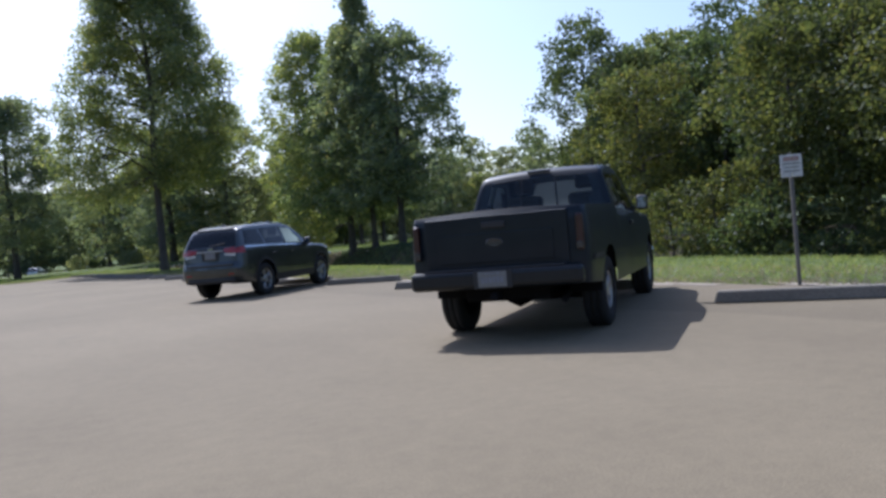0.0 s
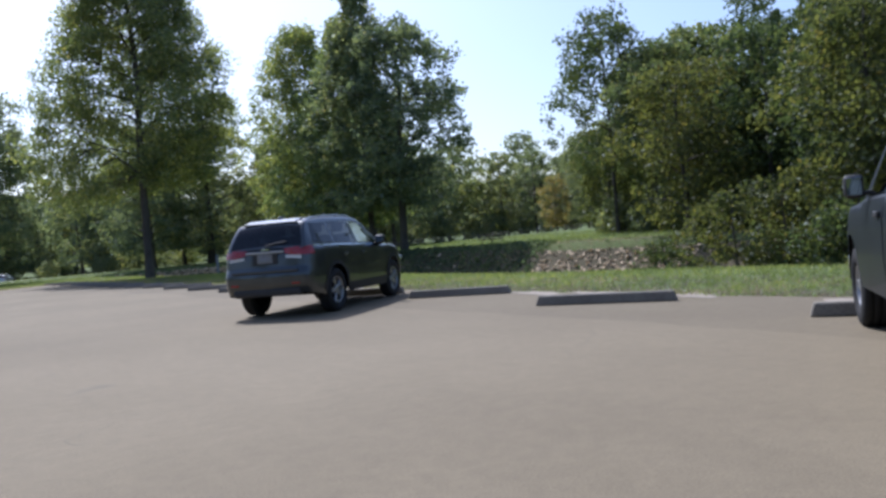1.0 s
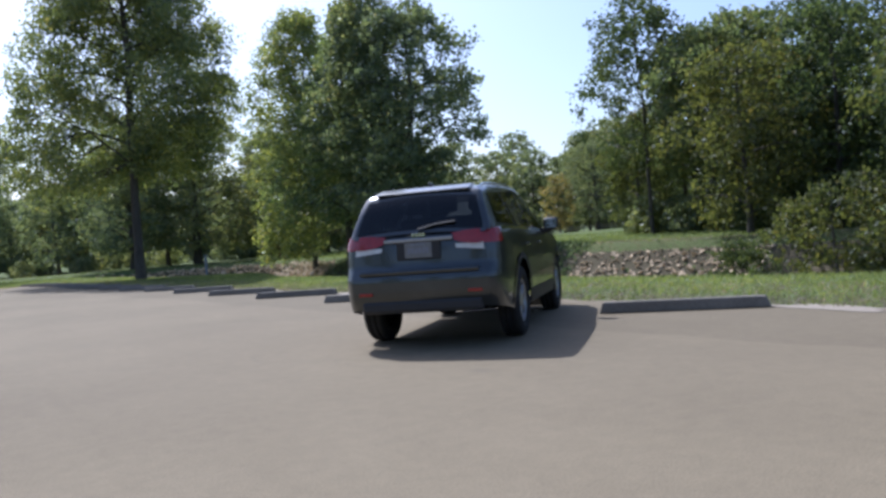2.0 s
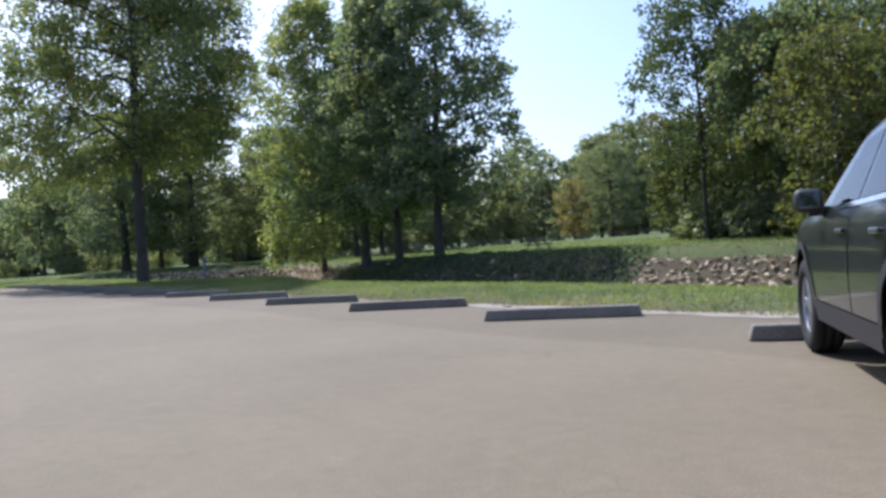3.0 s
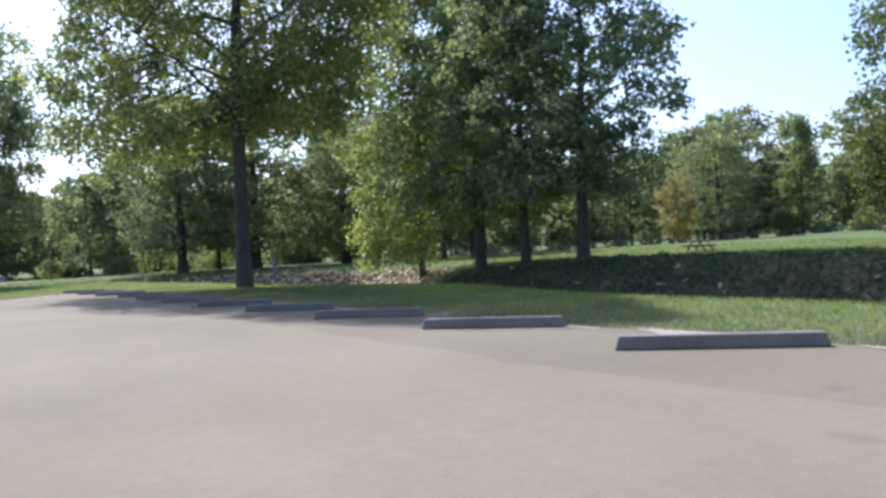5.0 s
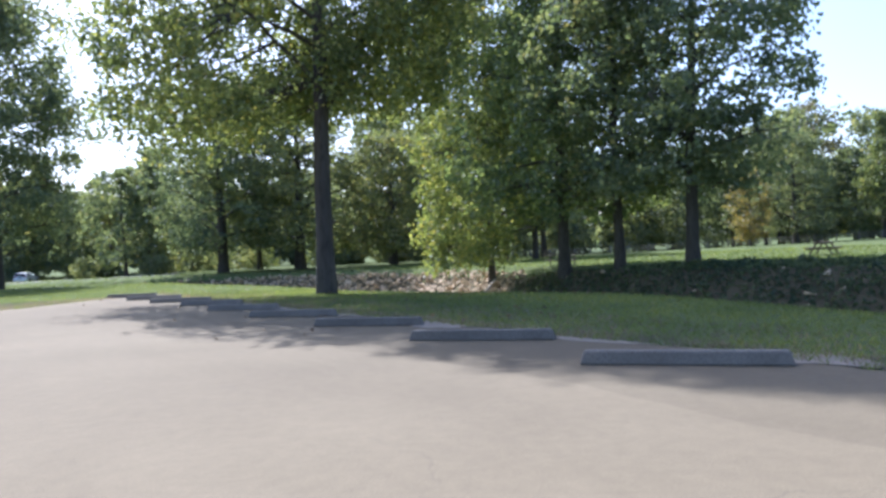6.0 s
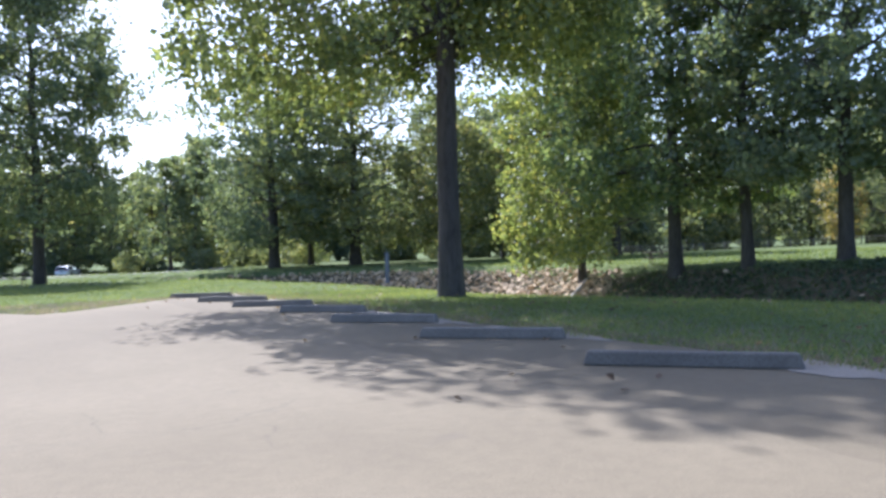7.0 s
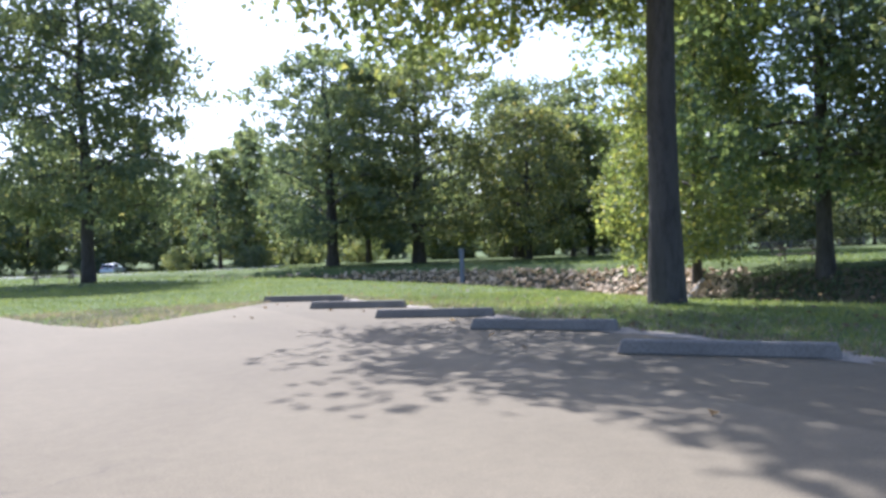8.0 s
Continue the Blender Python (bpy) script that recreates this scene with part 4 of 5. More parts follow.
            if prev:
                for q in (0, 1):
                    lamp.faces.new((prev[q], pr[q], pr[q + 1], prev[q + 1]))
            prev = pr
        tl = part("tail_lamp", lamp, M_RED, car, "red tail lamp", True)
        low = bmesh.new()
        prev = None
        for s in np.linspace(0.44, 0.985, 10):
            pr = []
            for z in (1.070, 1.000):
                e = S.side(S.x0, z, 0.0)
                f = (s - 0.42) / 0.58
                p = Vector((e.x - 0.013, e.y - 0.33 * f, z + (0.03 * f if z < 1.05 else 0)))
                pr.append(low.verts.new(mirror_y(p) if flip else p))
            if prev:
                low.faces.new((prev[0], pr[0], pr[1], prev[1]))
            prev = pr
        part("reversing_lamp", low, M_WHITE_LENS, tl, "clear reversing lamp", True)
        part("reflector", box_bm(0.012, 0.16, 0.035, (-2.505, y * 0.62, 0.60), 0.004), M_RED, car)
        part("exhaust_tip", tube_bm([(-2.25, y * 0.52, 0.47), (-2.42, y * 0.52, 0.47)], 0.035, 12), M_DARK, car)
        hl = S.side(2.12, 0.80, -0.03)
        part("headlamp", box_bm(0.28, 0.26, 0.11, (hl.x, y * (hl.y - 0.10), hl.z), 0.04), M_WHITE_LENS, car)
    top_q = lambda x, v, out: S.cab_top(x, v, out)
    part("rear_window", quad_patch(top_q, [(-2.375, -0.97), (-2.375, 0.97), (-2.17, 0.97), (-2.17, -0.97)], 0.006, 10, 6), M_GLASS_DARK, car, "", True)
    part("windscreen", quad_patch(top_q, [(0.34, -0.97), (0.34, 0.97), (0.99, 0.97), (0.99, -0.97)], 0.006, 10, 8), M_GLASS, car, "", True)
    part("spoiler", box_bm(0.24, 1.10, 0.03, (-2.04, 0, 1.655), 0.014, Matrix.Rotation(-0.22, 4, "Y")), paint, car)
    part("rear_wiper", tube_bm([(-2.41, 0.0, 1.24), (-2.385, -0.2, 1.28), (-2.375, -0.42, 1.30)], 0.012, 6), M_BLACK, car)
    part("tailgate_trim", box_bm(0.016, 0.78, 0.035, (-2.432, 0, 1.135), 0.006), M_ALLOY, car, "bright trim strip")
    badge = bmesh.new()
    for k in range(4):
        box_bm(0.008, 0.028, 0.04, (-2.402, 0.06 - 0.04 * k, 1.185), 0.002, None, 1, badge)
    part("badge", badge, M_CHROME, car)
    part("plate_recess", box_bm(0.012, 0.5, 0.2, (-2.427, 0, 1.03), 0.01), M_BLACK, car)
    add_plate(car, (-2.438, 0, 1.03))
    part("bumper_step", box_bm(0.10, 1.36, 0.05, (-2.475, 0, 0.815), 0.02), paint, car)
    part("lower_bumper", box_bm(0.12, 1.38, 0.14, (-2.425, 0, 0.46), 0.04), M_BLACK, car)
    part("antenna_fin", box_bm(0.15, 0.04, 0.05, (-1.75, 0, 1.725), 0.018), paint, car)
    gr = bmesh.new()
    for k in range(7):
        box_bm(0.03, 0.09, 0.15, (2.33, -0.39 + 0.13 * k, 0.74), 0.02, None, 2, gr)
    part("grille", gr, M_BLACK, car)
    add_seats(car, ((0.05, (0.38, -0.38)), (-0.95, (0.4, 0.0, -0.4))), 0.72)
    add_wheels(car, S, wheel_meshes(0.388, 0.25, 0.245, 5, M_ALLOY), 0.945, 0.25)
    return car


build_suv(M_PAINT_SUV, "dark grey sport utility car parked nose-in at a wheel stop", pose(-1.06, 9.45, 0, 0, 0, 38.2) @ Matrix.Diagonal((0.94, 0.956, 1.015, 1)))
build_suv(M_PAINT_FAR, "small silver car parked far off by the trees", pose(3.9, 152, float(ground_height(3.9, 152)) + 0.02, 0, 0, 65))

# ---- the dark green pickup ----
PICKUP = Shape(
    x0=-2.86, x1=2.66, axles=(-1.76, 1.76), arch=0.46, hub=0.42, hub_z=0.385, crown=0.03, tumble=0.30,
    sill=[(-2.86, 0.56), (-2.3, 0.52), (-1.2, 0.44), (1.2, 0.42), (2.66, 0.40)],
    belt=[(-2.86, 1.32), (-0.99, 1.325), (-0.96, 1.25), (0.9, 1.21), (1.15, 1.18), (2.2, 1.12), (2.55, 1.06), (2.66, 0.98)],
    plan=[(-2.86, 0.93), (-2.82, 0.97), (-2.7, 0.985), (-1.0, 0.99), (1.9, 0.985), (2.35, 0.94), (2.56, 0.86), (2.66, 0.74)],
    section=[(-0.1, 0.955), (0.0, 0.965), (0.25, 0.985), (0.5, 1.0), (0.75, 0.995), (0.93, 0.975), (1.0, 0.955), (1.2, 0.94)],
    tail=[(0.3, -2.85), (0.6, -2.86), (1.3, -2.84), (1.34, -2.82)],
    nose=[(0.4, 2.55), (0.6, 2.66), (0.98, 2.62), (1.06, 2.52)],
    c0=-0.95, c1=1.16,
    roof=[(-0.95, 1.25), (-0.93, 1.32), (-0.80, 1.72), (-0.74, 1.80), (-0.6, 1.84), (-0.2, 1.865), (0.2, 1.85), (0.42, 1.80), (0.50, 1.75), (1.16, 1.185)])


def build_pickup(m):
    S = PICKUP
    car = thing("pickup_truck", "dark green pickup truck parked nose-in at a wheel stop", "truck", m=m)
    win = {"door": [(0.82, 1.235), (-0.12, 1.25), (-0.12, 1.71), (0.40, 1.70)], "rear_side": [(-0.2, 1.255), (-0.74, 1.27), (-0.66, 1.70), (-0.2, 1.71)]}
    holes = [lambda c, top, q=q: (not top) and in_quad((c.x, c.z), q, -0.06) for q in win.values()]
    holes.append(lambda c, top: top and 0.53 < c.x < 1.10 and abs(c.y) < 0.68)
    holes.append(lambda c, top: top and -0.925 < c.x < -0.805 and abs(c.y) < 0.66)
    part("body", body_bm(S, (-2.80, -0.99)), M_PAINT_TRUCK, car, smooth=True)
    part("cab", cab_bm(S, holes), M_PAINT_TRUCK, car, smooth=True)
    part("chassis", box_bm(5.0, 0.95, 0.2, (-0.1, 0, 0.50), 0.03), M_DARK, car)
    floor = box_bm(1.9, 1.6, 0.05, (0.1, 0, 0.72))
    box_bm(0.4, 1.55, 0.4, (0.9, 0, 1.02), 0.1, None, 2, floor)
    part("cabin_floor", floor, M_DARK, car)
    bed = box_bm(1.80, 1.6, 0.04, (-1.89, 0, 0.78))
    for y in (-0.82, 0.82):
        box_bm(1.80, 0.05, 0.54, (-1.89, y, 1.03), 0.01, None, 1, bed)
    box_bm(0.05, 1.6, 0.54, (-1.0, 0, 1.03), 0.01, None, 1, bed)
    box_bm(0.05, 1.6, 0.5, (-2.77, 0, 1.02), 0.01, None, 1, bed)
    part("cargo_bed", bed, M_BLACK, car)
    gate = box_bm(0.05, 1.56, 0.56, (-2.865, 0, 1.015), 0.012)
    tg = part("tailgate", gate, M_PAINT_TRUCK, car)
    part("gate_panel", box_bm(0.012, 1.25, 0.30, (-2.893, 0, 0.97), 0.006), M_PAINT_TRUCK, tg)
    part("handle", box_bm(0.03, 0.26, 0.07, (-2.895, 0, 1.20), 0.012), M_BLACK, tg)
    wr = lathe_bm([(0.0, 0.0005), (0.002, 0.085), (-0.004, 0.095)], 24)
    bmesh.ops.transform(wr, matrix=Matrix.Translation((-2.902, 0, 1.02)) @ Matrix.Diagonal((1, 1, 0.5, 1)) @ Matrix.Rotation(math.pi / 2, 4, "Z"), verts=wr.verts)
    part("badge", wr, M_SMOKE_LENS, tg)
    bump_bm = box_bm(0.16, 1.86, 0.19, (-2.98, 0, 0.66), 0.05, None, 3)
    bp = part("rear_bumper", bump_bm, M_BUMPER, car, "dark grey painted step bumper")
    part("bumper_step", box_bm(0.13, 1.5, 0.02, (-2.97, 0, 0.762), 0.008), M_BLACK, bp)
    part("plate_recess", box_bm(0.02, 0.42, 0.19, (-3.056, 0, 0.66), 0.01), M_BLACK, bp)
    add_plate(car, (-3.072, 0, 0.66))
    part("tow_hitch", box_bm(0.2, 0.08, 0.08, (-2.96, 0, 0.48), 0.015), M_DARK, car)
    part("exhaust_pipe", tube_bm([(-1.9, -0.55, 0.42), (-2.5, -0.62, 0.42), (-2.75, -0.66, 0.40)], 0.035, 10), M_DARK, car)
    part("rear_axle", tube_bm([(-1.76, -0.8, 0.385), (-1.76, 0.8, 0.385)], 0.07, 10), M_DARK, car)
    part("differential", lathe_bm([(-0.16, 0.001), (-0.15, 0.08), (0, 0.15), (0.15, 0.08), (0.16, 0.001)], 14), M_DARK, car).matrix_basis = Matrix.Translation((-1.76, 0.1, 0.385))
    for flip in (False, True):
        y = -1 if flip else 1
        for q in win.values():
            part("window", quad_patch(S.cab_side, q, 0.004, flip=flip, grow=0.03), M_GLASS, car, "", True)
        d = part("door", quad_patch(S.side, [(0.98, 0.50), (-0.16, 0.50), (-0.16, 1.21), (0.98, 1.18)], 0.005, 14, 10, flip), M_PAINT_TRUCK, car, "", True)
        hp = S.side(0.0, 1.08, 0.022)
        part("handle", box_bm(0.17, 0.03, 0.05, hp if not flip else mirror_y(hp), 0.012), M_BLACK, d)
        tl = part("tail_lamp", box_bm(0.06, 0.075, 0.36, (-2.852, y * 0.893, 1.06), 0.02), M_DARK_RED, car, "tall dark red tail lamp")
        part("reversing_lamp", box_bm(0.02, 0.07, 0.07, (-2.880, y * 0.888, 0.93), 0.008), M_SMOKE_LENS, tl)
        part("side_moulding", side_strip(S, [(x, 0.80) for x in np.linspace(-2.7, -2.25, 6)], 0.05, 0.010, flip), M_BLACK, car)
        mp = Vector((0.74, y * 1.045, 1.32))
        mir = part("wing_mirror", box_bm(0.10, 0.16, 0.20, mp, 0.04, None, 3), M_BLACK, car, smooth=True)
        part("mirror_glass", box_bm(0.01, 0.12, 0.15, (0.687, y * 1.047, 1.32), 0.004), M_MIRROR, mir)
        part("mirror_arm", box_bm(0.06, 0.12, 0.04, (0.76, y * 0.96, 1.26), 0.012), M_BLACK, mir)
        fl = quad_patch(S.side, [(-1.35, 0.33), (-1.31, 0.33), (-1.31, 0.56), (-1.35, 0.56)], -0.03, 2, 4, flip)
        part("mud_flap", fl, M_RUBBER, car)
        hl = S.side(2.5, 0.86, -0.02)
        part("headlamp", box_bm(0.16, 0.3, 0.2, (hl.x - 0.03, y * (hl.y - 0.14), hl.z), 0.04), M_WHITE_LENS, car)
        for ax in S.axles:
            liner = bmesh.new()
            prev = None
            for a in np.linspace(0, math.pi, 16):
                pr = [liner.verts.new((ax + (S.arch + 0.01) * math.cos(a), y * yy, S.hub + (S.arch + 0.01) * math.sin(a))) for yy in (0.60, 0.955)]
                if prev:
                    liner.faces.new((prev[0], pr[0], pr[1], prev[1]))
                prev = pr
            part("wheel_well", liner, M_DARK, car)
    top_q = lambda x, v, out: S.cab_top(x, v, out)
    part("rear_window", quad_patch(top_q, [(-0.93, -0.95), (-0.93, 0.95), (-0.80, 0.95), (-0.80, -0.95)], 0.006, 8, 6), M_GLASS, car, "", True)
    for v in (-0.28, 0.28):
        part("window_divider", tube_bm([S.cab_top(-0.93, v, 0.01), S.cab_top(-0.80, v, 0.01)], 0.012, 6), M_BLACK, car)
    part("windscreen", quad_patch(top_q, [(0.51, -0.97), (0.51, 0.97), (1.13, 0.97), (1.13, -0.97)], 0.006, 10, 8), M_GLASS, car, "", True)
    part("brake_lamp", box_bm(0.03, 0.3, 0.035, (-0.765, 0, 1.80), 0.008), M_BLACK, car)
    part("grille", box_bm(0.05, 1.0, 0.26, (2.63, 0, 0.86), 0.03), M_CHROME, car)
    part("front_bumper", box_bm(0.2, 1.84, 0.2, (2.66, 0, 0.56), 0.06, None, 3), M_CHROME, car)
    add_seats(car, ((0.15, (0.42, -0.42)),), 0.86)
    add_wheels(car, S, wheel_meshes(0.385, 0.25, 0.21, 5, M_ALLOY), 0.955, 0.25)
    return car


build_pickup(pose(-1.157, -2.474, 0, 0, 0, 35.55) @ Matrix.Diagonal((0.902, 0.965, 0.99, 1)))


# ---- sign, post, picnic tables, fence ----
M_POLE = plain("galvanised_steel", (0.16, 0.15, 0.14), 0.55, 0.6)
M_SIGN = plain("white_sign_face", (0.55, 0.55, 0.53), 0.4)
M_SIGN_RED = plain("faded_red_ink", (0.36, 0.24, 0.22), 0.5)
M_SIGN_INK = plain("sign_ink", (0.25, 0.26, 0.25), 0.5)
M_WOOD = speckled("weathered_wood", (0.16, 0.13, 0.10), (0.24, 0.20, 0.16), (0.10, 0.085, 0.07), 4, 22, 0.9, 0.5, 0.01, stretch=(1, 6, 6))
M_RAIL = speckled("bleached_rail", (0.24, 0.22, 0.19), (0.34, 0.315, 0.275), (0.15, 0.135, 0.115), 4, 22, 0.9, 0.5, 0.01)
M_POST = plain("grey_blue_paint", (0.16, 0.19, 0.24), 0.6)


def build_sign(x, y, turn):
    t = thing("sign_post", "small white parking sign on a dark steel post in the grass", "sign", m=pose(x, y, -0.02, 0, 0, turn))
    part("post", box_bm(0.05, 0.045, 1.80, (0, 0, 0.90), 0.006), M_POLE, t)
    board = part("sign_board", box_bm(0.012, 0.28, 0.30, (-0.035, 0, 1.63), 0.005), M_SIGN, t, "white sign board")
    part("sign_heading", box_bm(0.002, 0.2, 0.06, (-0.043, 0, 1.725)), M_SIGN_RED, board, "faded red heading bar")
    for k, (w, h) in enumerate(((0.22, 0.02), (0.18, 0.02), (0.2, 0.02))):
        part("sign_line", box_bm(0.002, w, h, (-0.043, 0, 1.66 - 0.05 * k)), M_SIGN_INK, board)
    for z in (1.52, 1.75):
        part("bolt", tube_bm([(-0.04, 0, z), (-0.048, 0, z)], 0.010, 8), M_CHROME, board)
    return t


build_sign(1.72, -3.95, 52)

foot = float(ground_height(23.1, 92.7)) - 0.3
tall = 1.2 - foot
pt = thing("marker_post", "slim grey-blue utility post by the riprap", "post", m=pose(23.1, 92.7, foot))
part("post", box_bm(0.27, 0.27, tall, (0, 0, tall / 2), 0.03), M_POST, pt)
part("cap", box_bm(0.33, 0.33, 0.08, (0, 0, tall + 0.04), 0.02), M_POST, pt)


def build_picnic_table(x, y, turn, proto=None):
    m = pose(x, y, float(ground_height(x, y)), 0, 0, turn)
    if proto:
        return copy_thing(proto, m)
    t = thing("picnic_table", "weathered wooden picnic table on the grass", "picnic table", "picnic tables", m=m)
    plank = bm_mesh("plank", box_bm(2.4, 0.138, 0.04, (0, 0, 0), 0.006), M_WOOD)
    for k in range(5):
        o = part("tabletop_plank", plank, None, t)
        o.location = (0, -0.30 + 0.15 * k, 0.75)
    for yy in (-0.72, -0.57, 0.57, 0.72):
        o = part("seat_plank", plank, None, t)
        o.location = (0, yy, 0.44)
    for xx in (-0.85, 0.85):
        f = box_bm(0.045, 1.6, 0.09, (xx, 0, 0.375), 0.006)
        box_bm(0.045, 0.7, 0.09, (xx, 0, 0.685), 0.006, None, 1, f)
        part("cross_beam", f, M_WOOD, t)
        for s in (-1, 1):
            part("leg", box_bm(0.045, 0.09, 0.85, (xx + 0.05, s * 0.42, 0.37), 0.006, Matrix.Rotation(s * 0.52, 4, "X")), M_WOOD, t)
    return t


tab = build_picnic_table(31.7, 70.4, -36)
for x, y, a in ((37.3, 54.0, 20), (41.5, 80.0, 70), (-4.4, 88.3, 8), (-9.0, 90.5, 20), (46, 88, 10)):
    build_picnic_table(x, y, a, tab)


def build_fence(points):
    fence = thing("rail_fence", "low weathered wooden rail fence along the far lawn", "fence")
    post = bm_mesh("post", box_bm(0.13, 0.13, 1.15, (0, 0, 0.38), 0.02), M_RAIL)
    prev = None
    for (x0, y0), (x1, y1) in zip(points, points[1:]):
        n = max(1, round(math.hypot(x1 - x0, y1 - y0) / 2.6))
        for k in range(n + (1 if (x1, y1) == points[-1] else 0)):
            x, y = x0 + (x1 - x0) * k / n, y0 + (y1 - y0) * k / n
            z = float(ground_height(x, y))
            o = part("post", post, None, fence)
            o.location = (x, y, z)
            if prev:
                for h in (0.42, 0.80):
                    part("rail", tube_bm([(prev[0], prev[1], prev[2] + h), (x, y, z + h)], 0.030, 6), M_RAIL, fence)
            prev = (x, y, z)


build_fence([(52, 118), (61, 110), (69, 103), (76, 96), (82, 88), (88, 80), (97, 68)])

# ---- pale drive to the far trees ----
def ribbon(name, pts, width, mat, lift):
    V, F = [], []
    for i, (x, y) in enumerate(pts):
        a, b = pts[max(0, i - 1)], pts[min(len(pts) - 1, i + 1)]
        d = Vector((b[0] - a[0], b[1] - a[1])).normalized()
        for s in (-1, 1):
            px, py = x - d.y * s * width / 2, y + d.x * s * width / 2
            V.append((px, py, float(ground_height(px, py)) + lift))
        if i:
            k = 2 * i
            F.append((k - 2, k - 1, k + 1, k))
    return mesh_np(name, V, F, mat)


drive = [(-24, 123), (-8, 120.5), (-2, 117.5), (4.5, 115), (8.5, 114.6), (12, 118.5), (15, 126), (18, 140)]
drive = [(float(np.interp(t, range(8), [p[0] for p in drive])), float(np.interp(t, range(8), [p[1] for p in drive]))) for t in np.linspace(0, 7, 43)]
thing("drive", "pale gravel drive crossing the far lawn", "road", kind="structure", data=ribbon("drive", drive, 7.0, M_GRAVEL, 0.02))

# ---- wooded hills on the horizon ----
def hill_height(x, y):
    a = np.arctan2(x, y)
    return 27 + 7 * np.sin(a * 5 + 1.0) + 4 * np.sin(a * 13 + 0.5) + 2 * np.sin(a * 31)


aa = np.linspace(0, 2 * np.pi, 181)
rr = np.array([330, 360, 400, 450, 520, 620, 900])
hf = np.array([0, 0.35, 0.7, 0.92, 1.0, 0.9, 0.6])
HX, HY = np.outer(rr, np.sin(aa)), np.outer(rr, np.cos(aa))
HZ = hf[:, None] * hill_height(HX, HY) - 1.0
hv = np.stack([HX, HY + 30, HZ], -1).reshape(-1, 3)
hi = np.arange(hv.shape[0]).reshape(HX.shape)
hfc = np.stack([hi[:-1, :-1], hi[1:, :-1], hi[1:, 1:], hi[:-1, 1:]], -1).reshape(-1, 4)
thing("hill_range", "wooded hills closing the horizon", "hill", kind="structure", data=mesh_np("hill_range", hv, hfc, M_HILL, True))
r2 = np.random.default_rng(91)
n = 30000
a2 = r2.uniform(-0.5, 1.6, n)
q2 = r2.uniform(0, 1, n) ** 0.8
rad2 = 325 + 200 * q2
hh = np.interp(rad2, rr, hf) * hill_height(np.sin(a2), np.cos(a2)) - 1 + r2.uniform(0, 7, n)
V, F = leaves_np(np.column_stack([rad2 * np.sin(a2), rad2 * np.cos(a2) + 30, hh]), 3.4, r2)
thing("hill_forest", "distant green forest covering the hills", "forest", kind="stuff", data=mesh_np("hill_forest", V, F, M_LEAF_B))

# ---- grass, weeds ----
def blades_np(C, height, width, r, per=3):
    n = len(C) * per
    B = np.repeat(C, per, 0) + np.column_stack([r.normal(0, 0.03, (n, 2)), np.zeros(n)])
    a = r.uniform(0, 6.28, n)
    w = width * r.uniform(0.6, 1.3, n)
    h = height * r.uniform(0.5, 1.4, n)
    side = np.column_stack([np.cos(a) * w, np.sin(a) * w, np.zeros(n)])
    tip = np.column_stack([r.normal(0, 0.75, n) * h, r.normal(0, 0.75, n) * h, h])
    V = np.stack([B - side, B + side, B + tip], 1).reshape(-1, 3)
    return V, np.arange(n * 3).reshape(-1, 3)


def scatter(n, x0, x1, y0, y1, r):
    x, y = r.uniform(x0, x1, n), r.uniform(y0, y1, n)
    keep = ~inside(x, y, LOT)
    x, y = x[keep], y[keep]
    return np.column_stack([x, y, ground_height(x, y) - 0.01])


r3 = np.random.default_rng(17)
C = np.concatenate([scatter(52000, 1.5, 9.5, -14, 60, r3), scatter(16000, -7, 9.5, 55, 80, r3)])
V, F = blades_np(C, 0.075, 0.010, r3, 3)
thing("grass", "short mown grass beside the lot", "grass", kind="stuff", data=mesh_np("grass", V, F, M_BLADE))
C = np.concatenate([scatter(9000, 1.45, 2.3, -12, 62, r3), scatter(5000, 2.2, 4.2, -12, 60, r3), scatter(5200, -6.5, 1.5, 55.5, 61.5, r3), scatter(5000, 26.4, 29.6, 18, 36, r3)])
V, F = blades_np(C, 0.08, 0.009, r3, 3)
M_STRAW = leaf_mat("dry_grass", (0.105, 0.088, 0.062), (0.145, 0.122, 0.088), (0.19, 0.162, 0.12), 0.05, (1.9, 1.9, 1.8))
thing("dry_grass", "dry straw-coloured grass along the edge of the asphalt", "grass", kind="stuff", data=mesh_np("dry_grass", V, F, M_STRAW))
C = np.concatenate([scatter(14000, 28, 48, 22, 100, r3), scatter(6000, -20, 25, 78, 120, r3)])
V, F = blades_np(C, 0.13, 0.03, r3, 3)
thing("far_grass", "sunlit grass on the far lawn", "grass", kind="stuff", data=mesh_np("far_grass", V, F, M_BLADE))
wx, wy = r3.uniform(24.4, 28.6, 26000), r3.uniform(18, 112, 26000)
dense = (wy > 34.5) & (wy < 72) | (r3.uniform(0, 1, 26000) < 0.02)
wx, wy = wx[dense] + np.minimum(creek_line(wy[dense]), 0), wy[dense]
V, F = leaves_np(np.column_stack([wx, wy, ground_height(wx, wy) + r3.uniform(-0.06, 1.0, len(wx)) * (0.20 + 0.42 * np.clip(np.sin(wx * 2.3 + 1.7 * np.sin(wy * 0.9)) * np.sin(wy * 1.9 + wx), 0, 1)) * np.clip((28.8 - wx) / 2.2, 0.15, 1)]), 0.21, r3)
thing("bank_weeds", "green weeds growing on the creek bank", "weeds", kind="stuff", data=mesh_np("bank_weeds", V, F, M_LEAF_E))


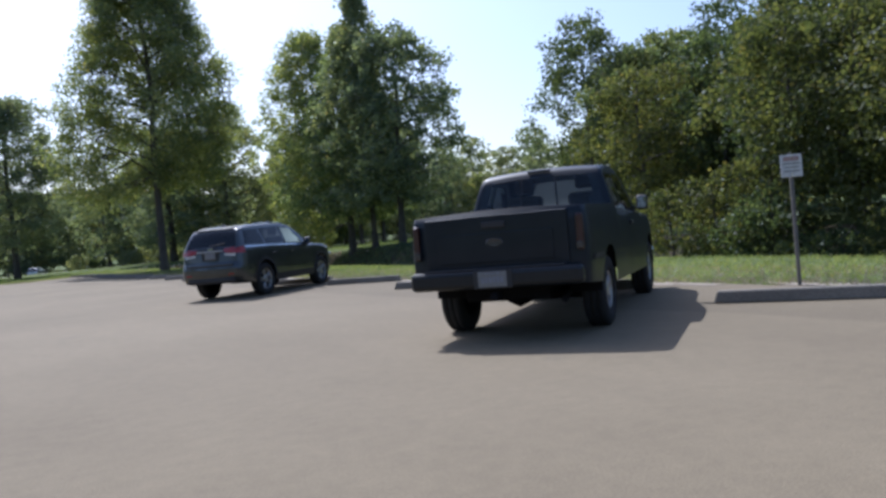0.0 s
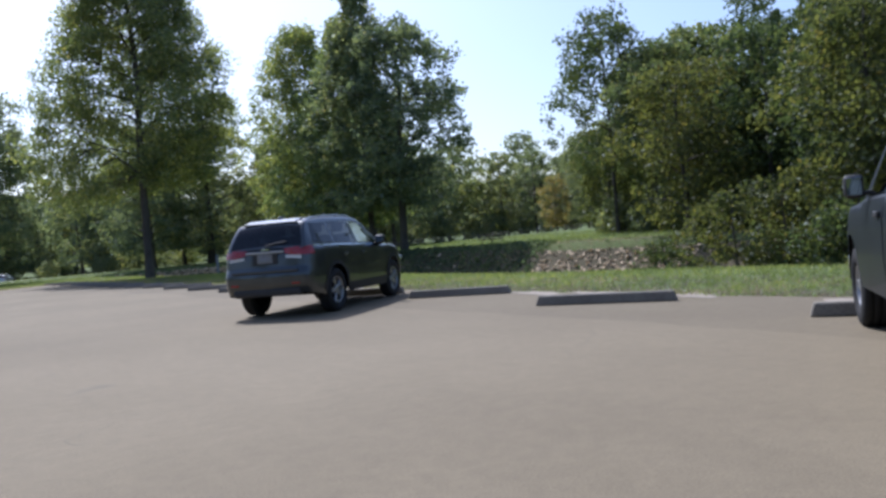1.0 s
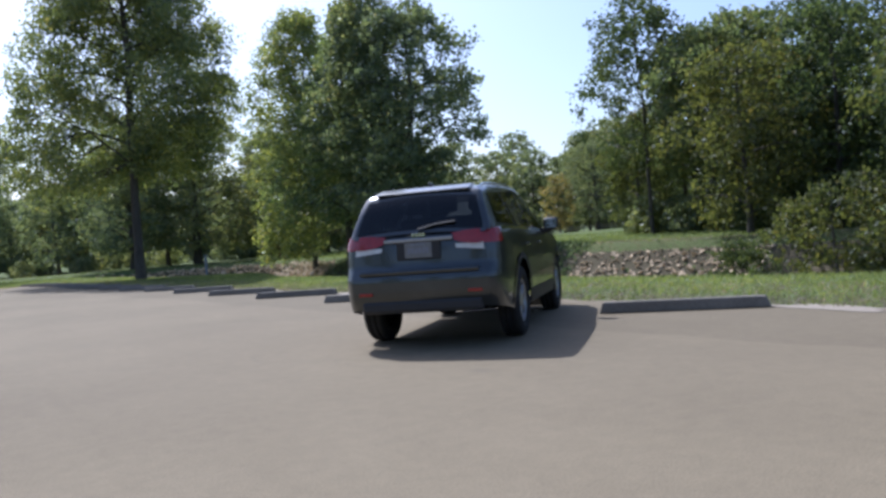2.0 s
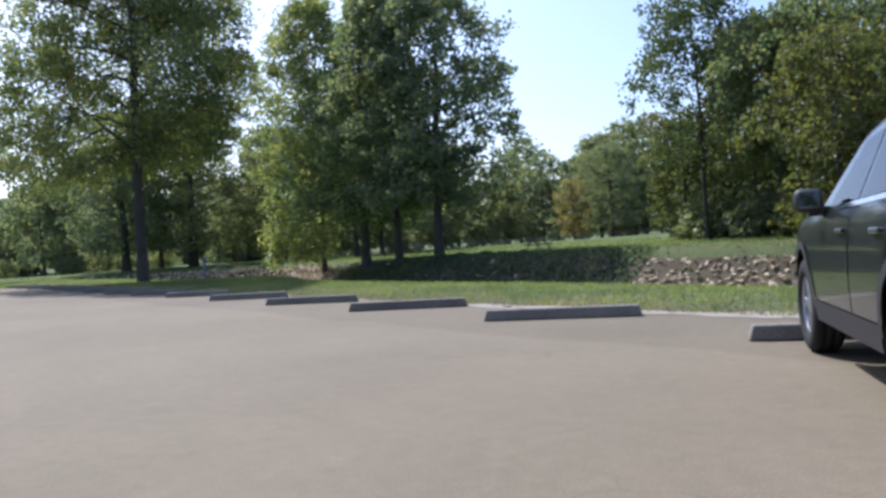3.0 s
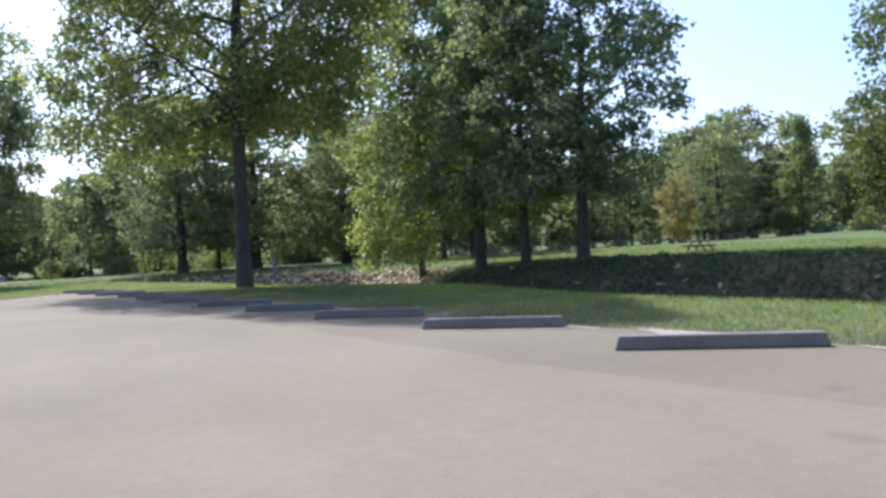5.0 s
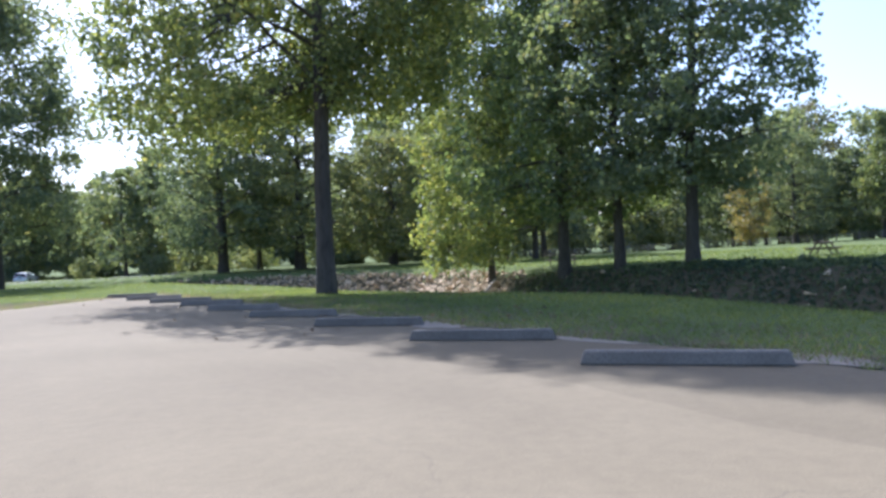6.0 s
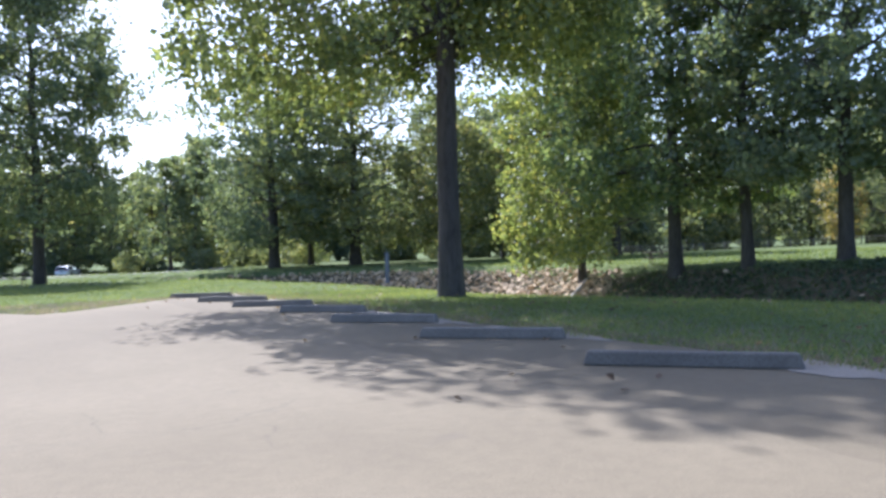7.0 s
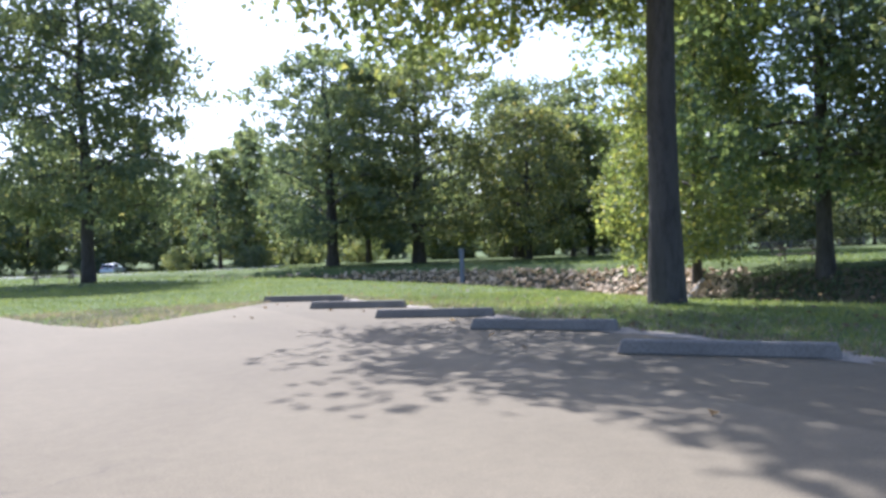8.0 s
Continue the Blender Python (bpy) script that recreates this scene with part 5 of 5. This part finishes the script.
sy = np.arange(10, 112, 1.0)
sx = np.linspace(22.6, 26.3, 8)
SX, SY = np.meshgrid(sx, sy, indexing="ij")
SX = 22.6 + (SX - 22.6) * (1.32 + 0.08 * np.clip((SY - 34) / 3, 0, 1) * np.clip((72 - SY) / 3, 0, 1) + 0.3 * np.clip((SY - 66) / 6, 0, 1) * np.clip((90 - SY) / 6, 0, 1))
SX = SX + creek_line(SY)
si = np.arange(SX.size).reshape(SX.shape)
sf = np.stack([si[:-1, :-1], si[1:, :-1], si[1:, 1:], si[:-1, 1:]], -1).reshape(-1, 4)
M_SOIL = speckled("bank_soil", (0.098, 0.080, 0.052), (0.142, 0.118, 0.076), (0.088, 0.086, 0.046), 0.6, 8, 0.95, 0.8, 0.05, spec=0.1)
thing("creek_bank", "bare brown soil of the creek bank", "bank", kind="structure", data=mesh_np("creek_bank", np.stack([SX, SY, ground_height(SX, SY) + 0.03], -1).reshape(-1, 3), sf, M_SOIL, True))


# ---- riprap stones on the far bank ----
def stone_mesh(seed):
    r = np.random.default_rng(seed)
    bm = bmesh.new()
    for p in r.normal(size=(13, 3)):
        p = p / np.linalg.norm(p) * r.uniform(0.8, 1.1)
        bm.verts.new((p[0] * 0.86, p[1] * 0.50, p[2] * 0.20))
    out = bmesh.ops.convex_hull(bm, input=bm.verts)
    bmesh.ops.delete(bm, geom=[g for g in out["geom_interior"] if isinstance(g, bmesh.types.BMVert)], context="VERTS")
    return bm_mesh("stone", bm, M_ROCK)


stones = [stone_mesh(200 + k) for k in range(9)]
bank = thing("riprap_bank", "tan broken stones lining the creek bank", "riprap", kind="structure")
r4 = np.random.default_rng(55)
rest, base = ([], []), 0
near = 0
for k in range(4800):
    y = float(r4.uniform(23, 111))
    f = float(r4.uniform(0, 1))
    x = 24.8 + (2.7 if y < 45 else 3.0) * f + float(creek_line(y)) + 1.5 * min(1.0, max(0.0, (y - 66) / 6)) * min(1.0, max(0.0, (91 - y) / 9))
    if 34.8 < y < 71.3 and r4.uniform() < 0.985:
        continue
    size = float(r4.uniform(0.22, 0.66)) * (1.15 - 0.5 * f) * (0.68 if y < 45 else 0.95)
    m = Matrix.LocRotScale((x, y, float(ground_height(x, y)) + 0.02), Euler(r4.uniform(-0.5, 0.5, 3) + (0, -0.5, r4.uniform(0, 6.28))), (size,) * 3)
    me = stones[k % 9]
    if near < 290 and (24 < y < 35 or 71 < y < 82):
        o = part("stone", me, None, bank)
        o.matrix_basis = m
        near += 1
    else:
        vv = np.array([m @ v.co for v in me.vertices])
        ff = np.array([list(p.vertices) for p in me.polygons])
        rest[0].append(vv)
        rest[1].append(ff + base)
        base += len(vv)
thing("riprap_stones", "tan broken stones further along the creek bank", "riprap", kind="stuff", data=mesh_np("riprap_stones", np.concatenate(rest[0]), np.concatenate(rest[1]), M_ROCK))


log = tube_bm([(x, y, float(ground_height(x, y)) + z) for x, y, z in ((26.9, 74.0, 0.26), (27.7, 74.1, 0.24), (28.5, 74.15, 0.20))], [0.14, 0.13, 0.10], 8)
thing("driftwood_log", "pale bleached log lying on the riprap", "log", data=bm_mesh("driftwood_log", log, speckled("bleached_wood", (0.46, 0.42, 0.36), (0.58, 0.54, 0.48), (0.35, 0.31, 0.26), 3, 20, 0.9, 0.4, 0.01)))


# ---- grit along the lot's edge, fallen leaves ----
def blot(name, cx, cy, rx, ry, turn, z, mat, r, n=22):
    bm = bmesh.new()
    c = bm.verts.new((cx, cy, z))
    ring = []
    ph = r.uniform(0, 6.28, 3)
    for k in range(n):
        a = 2 * math.pi * k / n
        q = 1 + 0.25 * math.sin(2 * a + ph[0]) + 0.18 * math.sin(3 * a + ph[1]) + 0.12 * math.sin(7 * a + ph[2]) + r.uniform(-0.06, 0.06)
        x, y = rx * q * math.cos(a), ry * q * math.sin(a)
        ring.append(bm.verts.new((cx + x * math.cos(turn) - y * math.sin(turn), cy + x * math.sin(turn) + y * math.cos(turn), z)))
    for k in range(n):
        bm.faces.new((c, ring[k], ring[(k + 1) % n]))
    return bm_mesh(name, bm, mat)


r5 = np.random.default_rng(5)
grit_v, grit_f, base = [], [], 0
for i in range(-4, 17):
    for k in range(2):
        me = blot("grit", 1.62 + r5.uniform(-0.15, 0.1), i * STALL + r5.uniform(-1.9, 1.9), r5.uniform(0.12, 0.32), r5.uniform(0.5, 1.3), r5.uniform(-0.2, 0.2), 0.006 + 0.001 * k, M_SAND, r5)
        vv = np.array([v.co[:] for v in me.vertices])
        grit_v.append(vv)
        grit_f.append(np.array([list(p.vertices) for p in me.polygons]) + base)
        base += len(vv)
        bpy.data.meshes.remove(me)
thing("grit_patches", "pale sandy grit washed along the edge of the asphalt", "grit", kind="stuff", data=mesh_np("grit_patches", np.concatenate(grit_v), np.concatenate(grit_f), M_SAND))

lx, ly = r5.uniform(-7, 9, 1500), r5.uniform(38, 66, 1500)
keep = (r5.uniform(0, 1, 1500) < 0.35 * np.exp(-((lx - 4) / 5) ** 2)) & (lx > -2)
lx, ly = lx[keep], ly[keep]
V, F = leaves_np(np.column_stack([lx, ly, 0.02 + 0.03 * (lx > 1.7)]), 0.10, r5, 3.0)
M_LITTER = leaf_mat("fallen_leaves", (0.075, 0.054, 0.034), (0.110, 0.080, 0.050), (0.15, 0.115, 0.07), 0.03, (1.9, 1.9, 1.8))
thing("fallen_leaves", "dry brown leaves scattered under the sycamore", "leaf litter", kind="stuff", data=mesh_np("fallen_leaves", V, F, M_LITTER))
